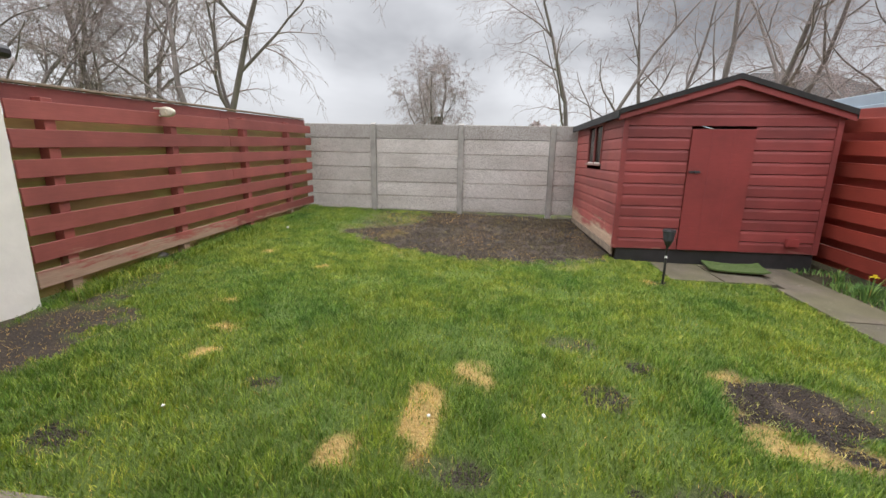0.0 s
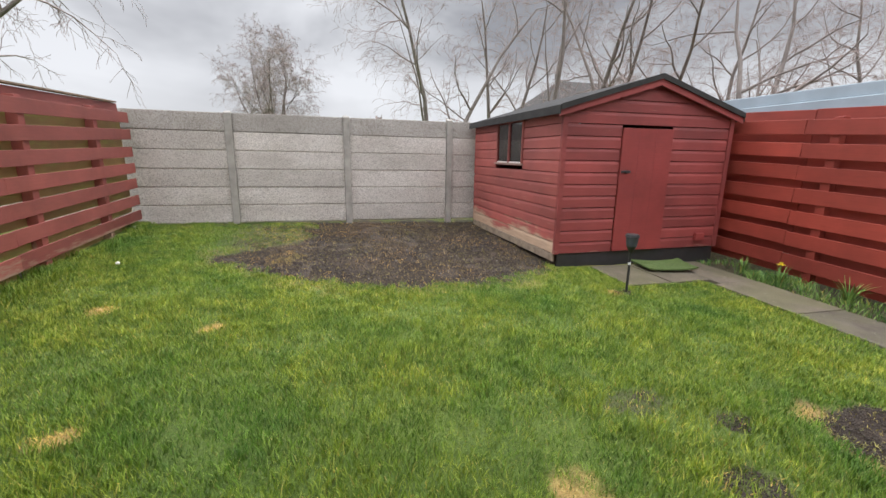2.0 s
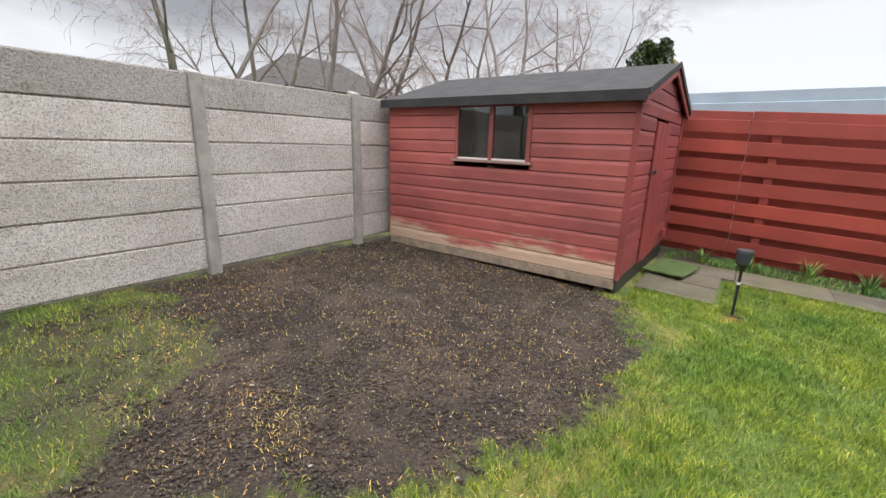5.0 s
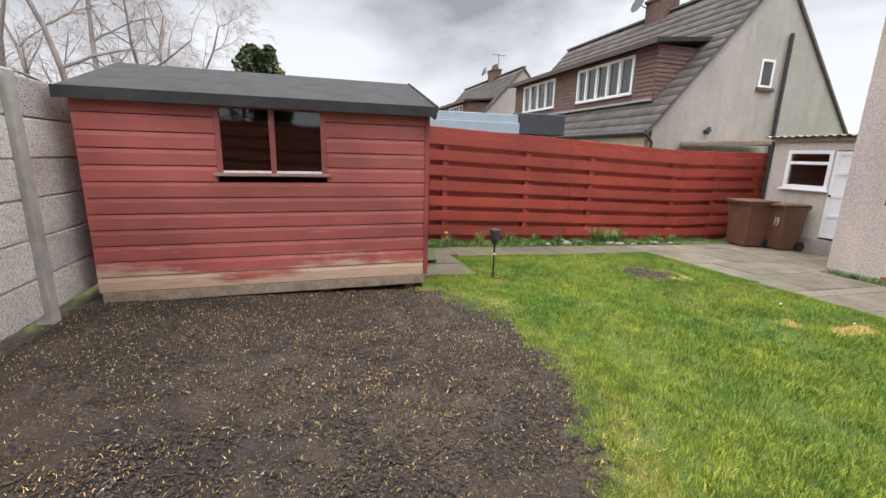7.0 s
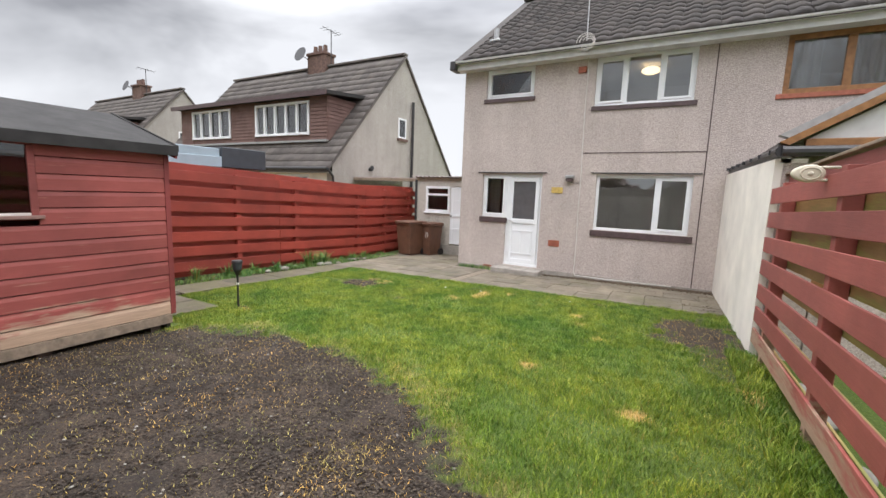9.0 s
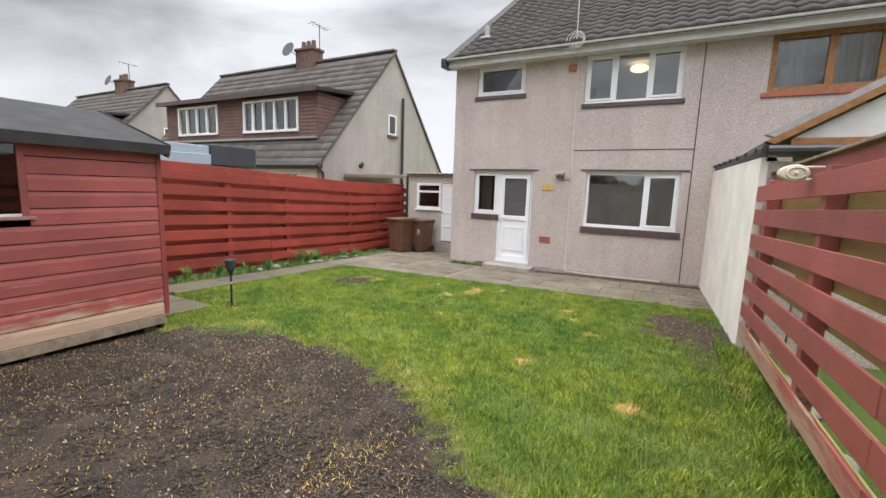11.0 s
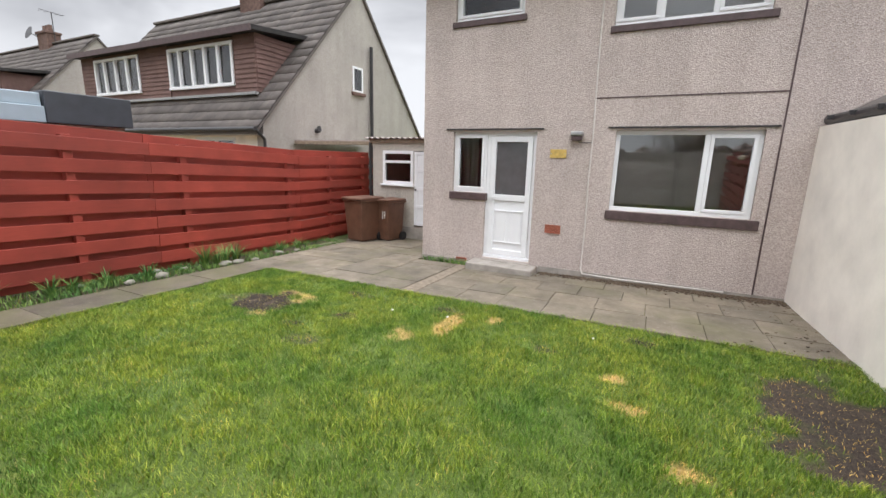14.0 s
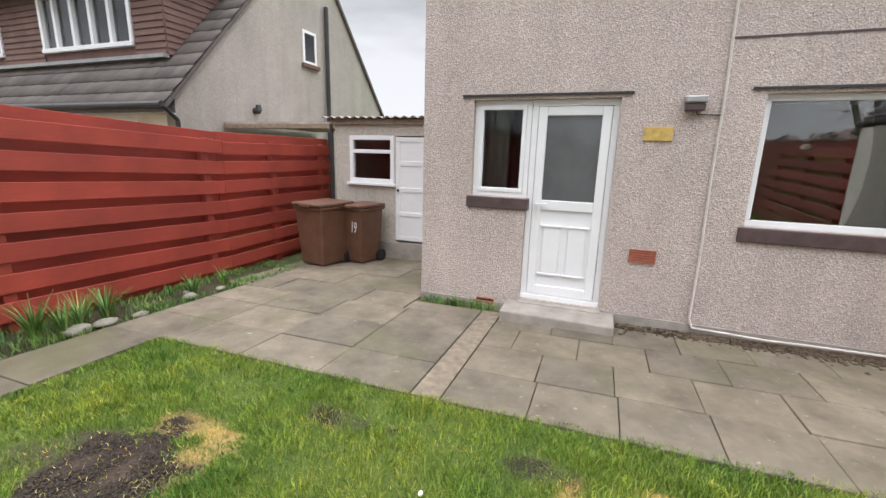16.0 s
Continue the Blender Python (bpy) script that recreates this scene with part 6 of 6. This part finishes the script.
def flag(x0, x1, y0, y1, mat=SLAB):
    w, d = x1 - x0 - 0.005, y1 - y0 - 0.005
    key = (round(w, 2), round(d, 2), mat.name)
    if key not in flag_cache:
        bm = bmesh.new()
        box(bm, -w / 2, w / 2, -d / 2, d / 2, -0.05, 0.0, 0.007)
        flag_cache[key] = mesh_of(bm, "flagstone", mat)
    o = part("flagstone", flag_cache[key], mat, pv)
    x, y = (x0 + x1) / 2, (y0 + y1) / 2
    o.matrix_basis = Matrix.Translation((x, y, G(x, y) + 0.008 + rng.uniform(-0.004, 0.004))) @ Euler((0.030 + rng.uniform(-0.006, 0.006), 0.02 + rng.uniform(-0.006, 0.006), rng.uniform(-0.006, 0.006))).to_matrix().to_4x4()


for y0, y1, off in ((1.54, 2.03, 0.08), (1.06, 1.54, 0.10), (0.60, 1.06, -0.16), (0.16, 0.60, 0.10)):
    x = 1.18
    edges = [1.18]
    k = off
    while k + 0.535 < 1.1:
        k += 0.535
    while k > -3.25:
        if edges[-1] - k > 0.15:
            edges.append(k)
        k -= 0.535
    edges.append(-3.25)
    for b, a in zip(edges, edges[1:]):
        if b - a > 0.05:
            flag(a, b, y0, y1)
ys = [2.03, 1.54, 0.98, 0.45]
for y1, y0 in zip(ys, ys[1:]):
    x = 1.40
    while x < 3.6:
        flag(x, min(x + 0.755, 3.665), y0, y1)
        x += 0.755
    flag(3.67, 4.45, y0, y1)
xs = [2.22, 2.85, 3.45, 4.05, 4.75]
for y1, y0 in ((0.45, -0.08), (-0.08, -0.66), (-0.66, -1.24), (-1.24, -1.82)):
    for a, b in zip(xs, xs[1:]):
        flag(a, b, y0, y1)
flag(1.40, 2.2, 0.18, 0.45)
y = 2.03
while y < 6.5:
    y2 = min(y + 0.9, 6.56)
    if y2 - y > 0.1:
        flag(3.80 if y < 5.4 else 3.9, 4.45, y, y2, PATH_SLAB)
    y = y2
flag(2.74, 3.32, 5.76, 6.5, PATH_SLAB)
flag(3.33, 3.89, 5.76, 6.5, PATH_SLAB)
bm = bmesh.new()
box(bm, -0.10, 0.10, -0.92, 0.92, -0.03, 0.0)
o = part("mortar_strip", bm, STRIP, pv, "crumbling mortar strip between the flags")
o.matrix_basis = Matrix.Translation((1.29, 1.10, G(1.29, 1.10) + 0.002)) @ Euler((0.026, 0.02, 0)).to_matrix().to_4x4()
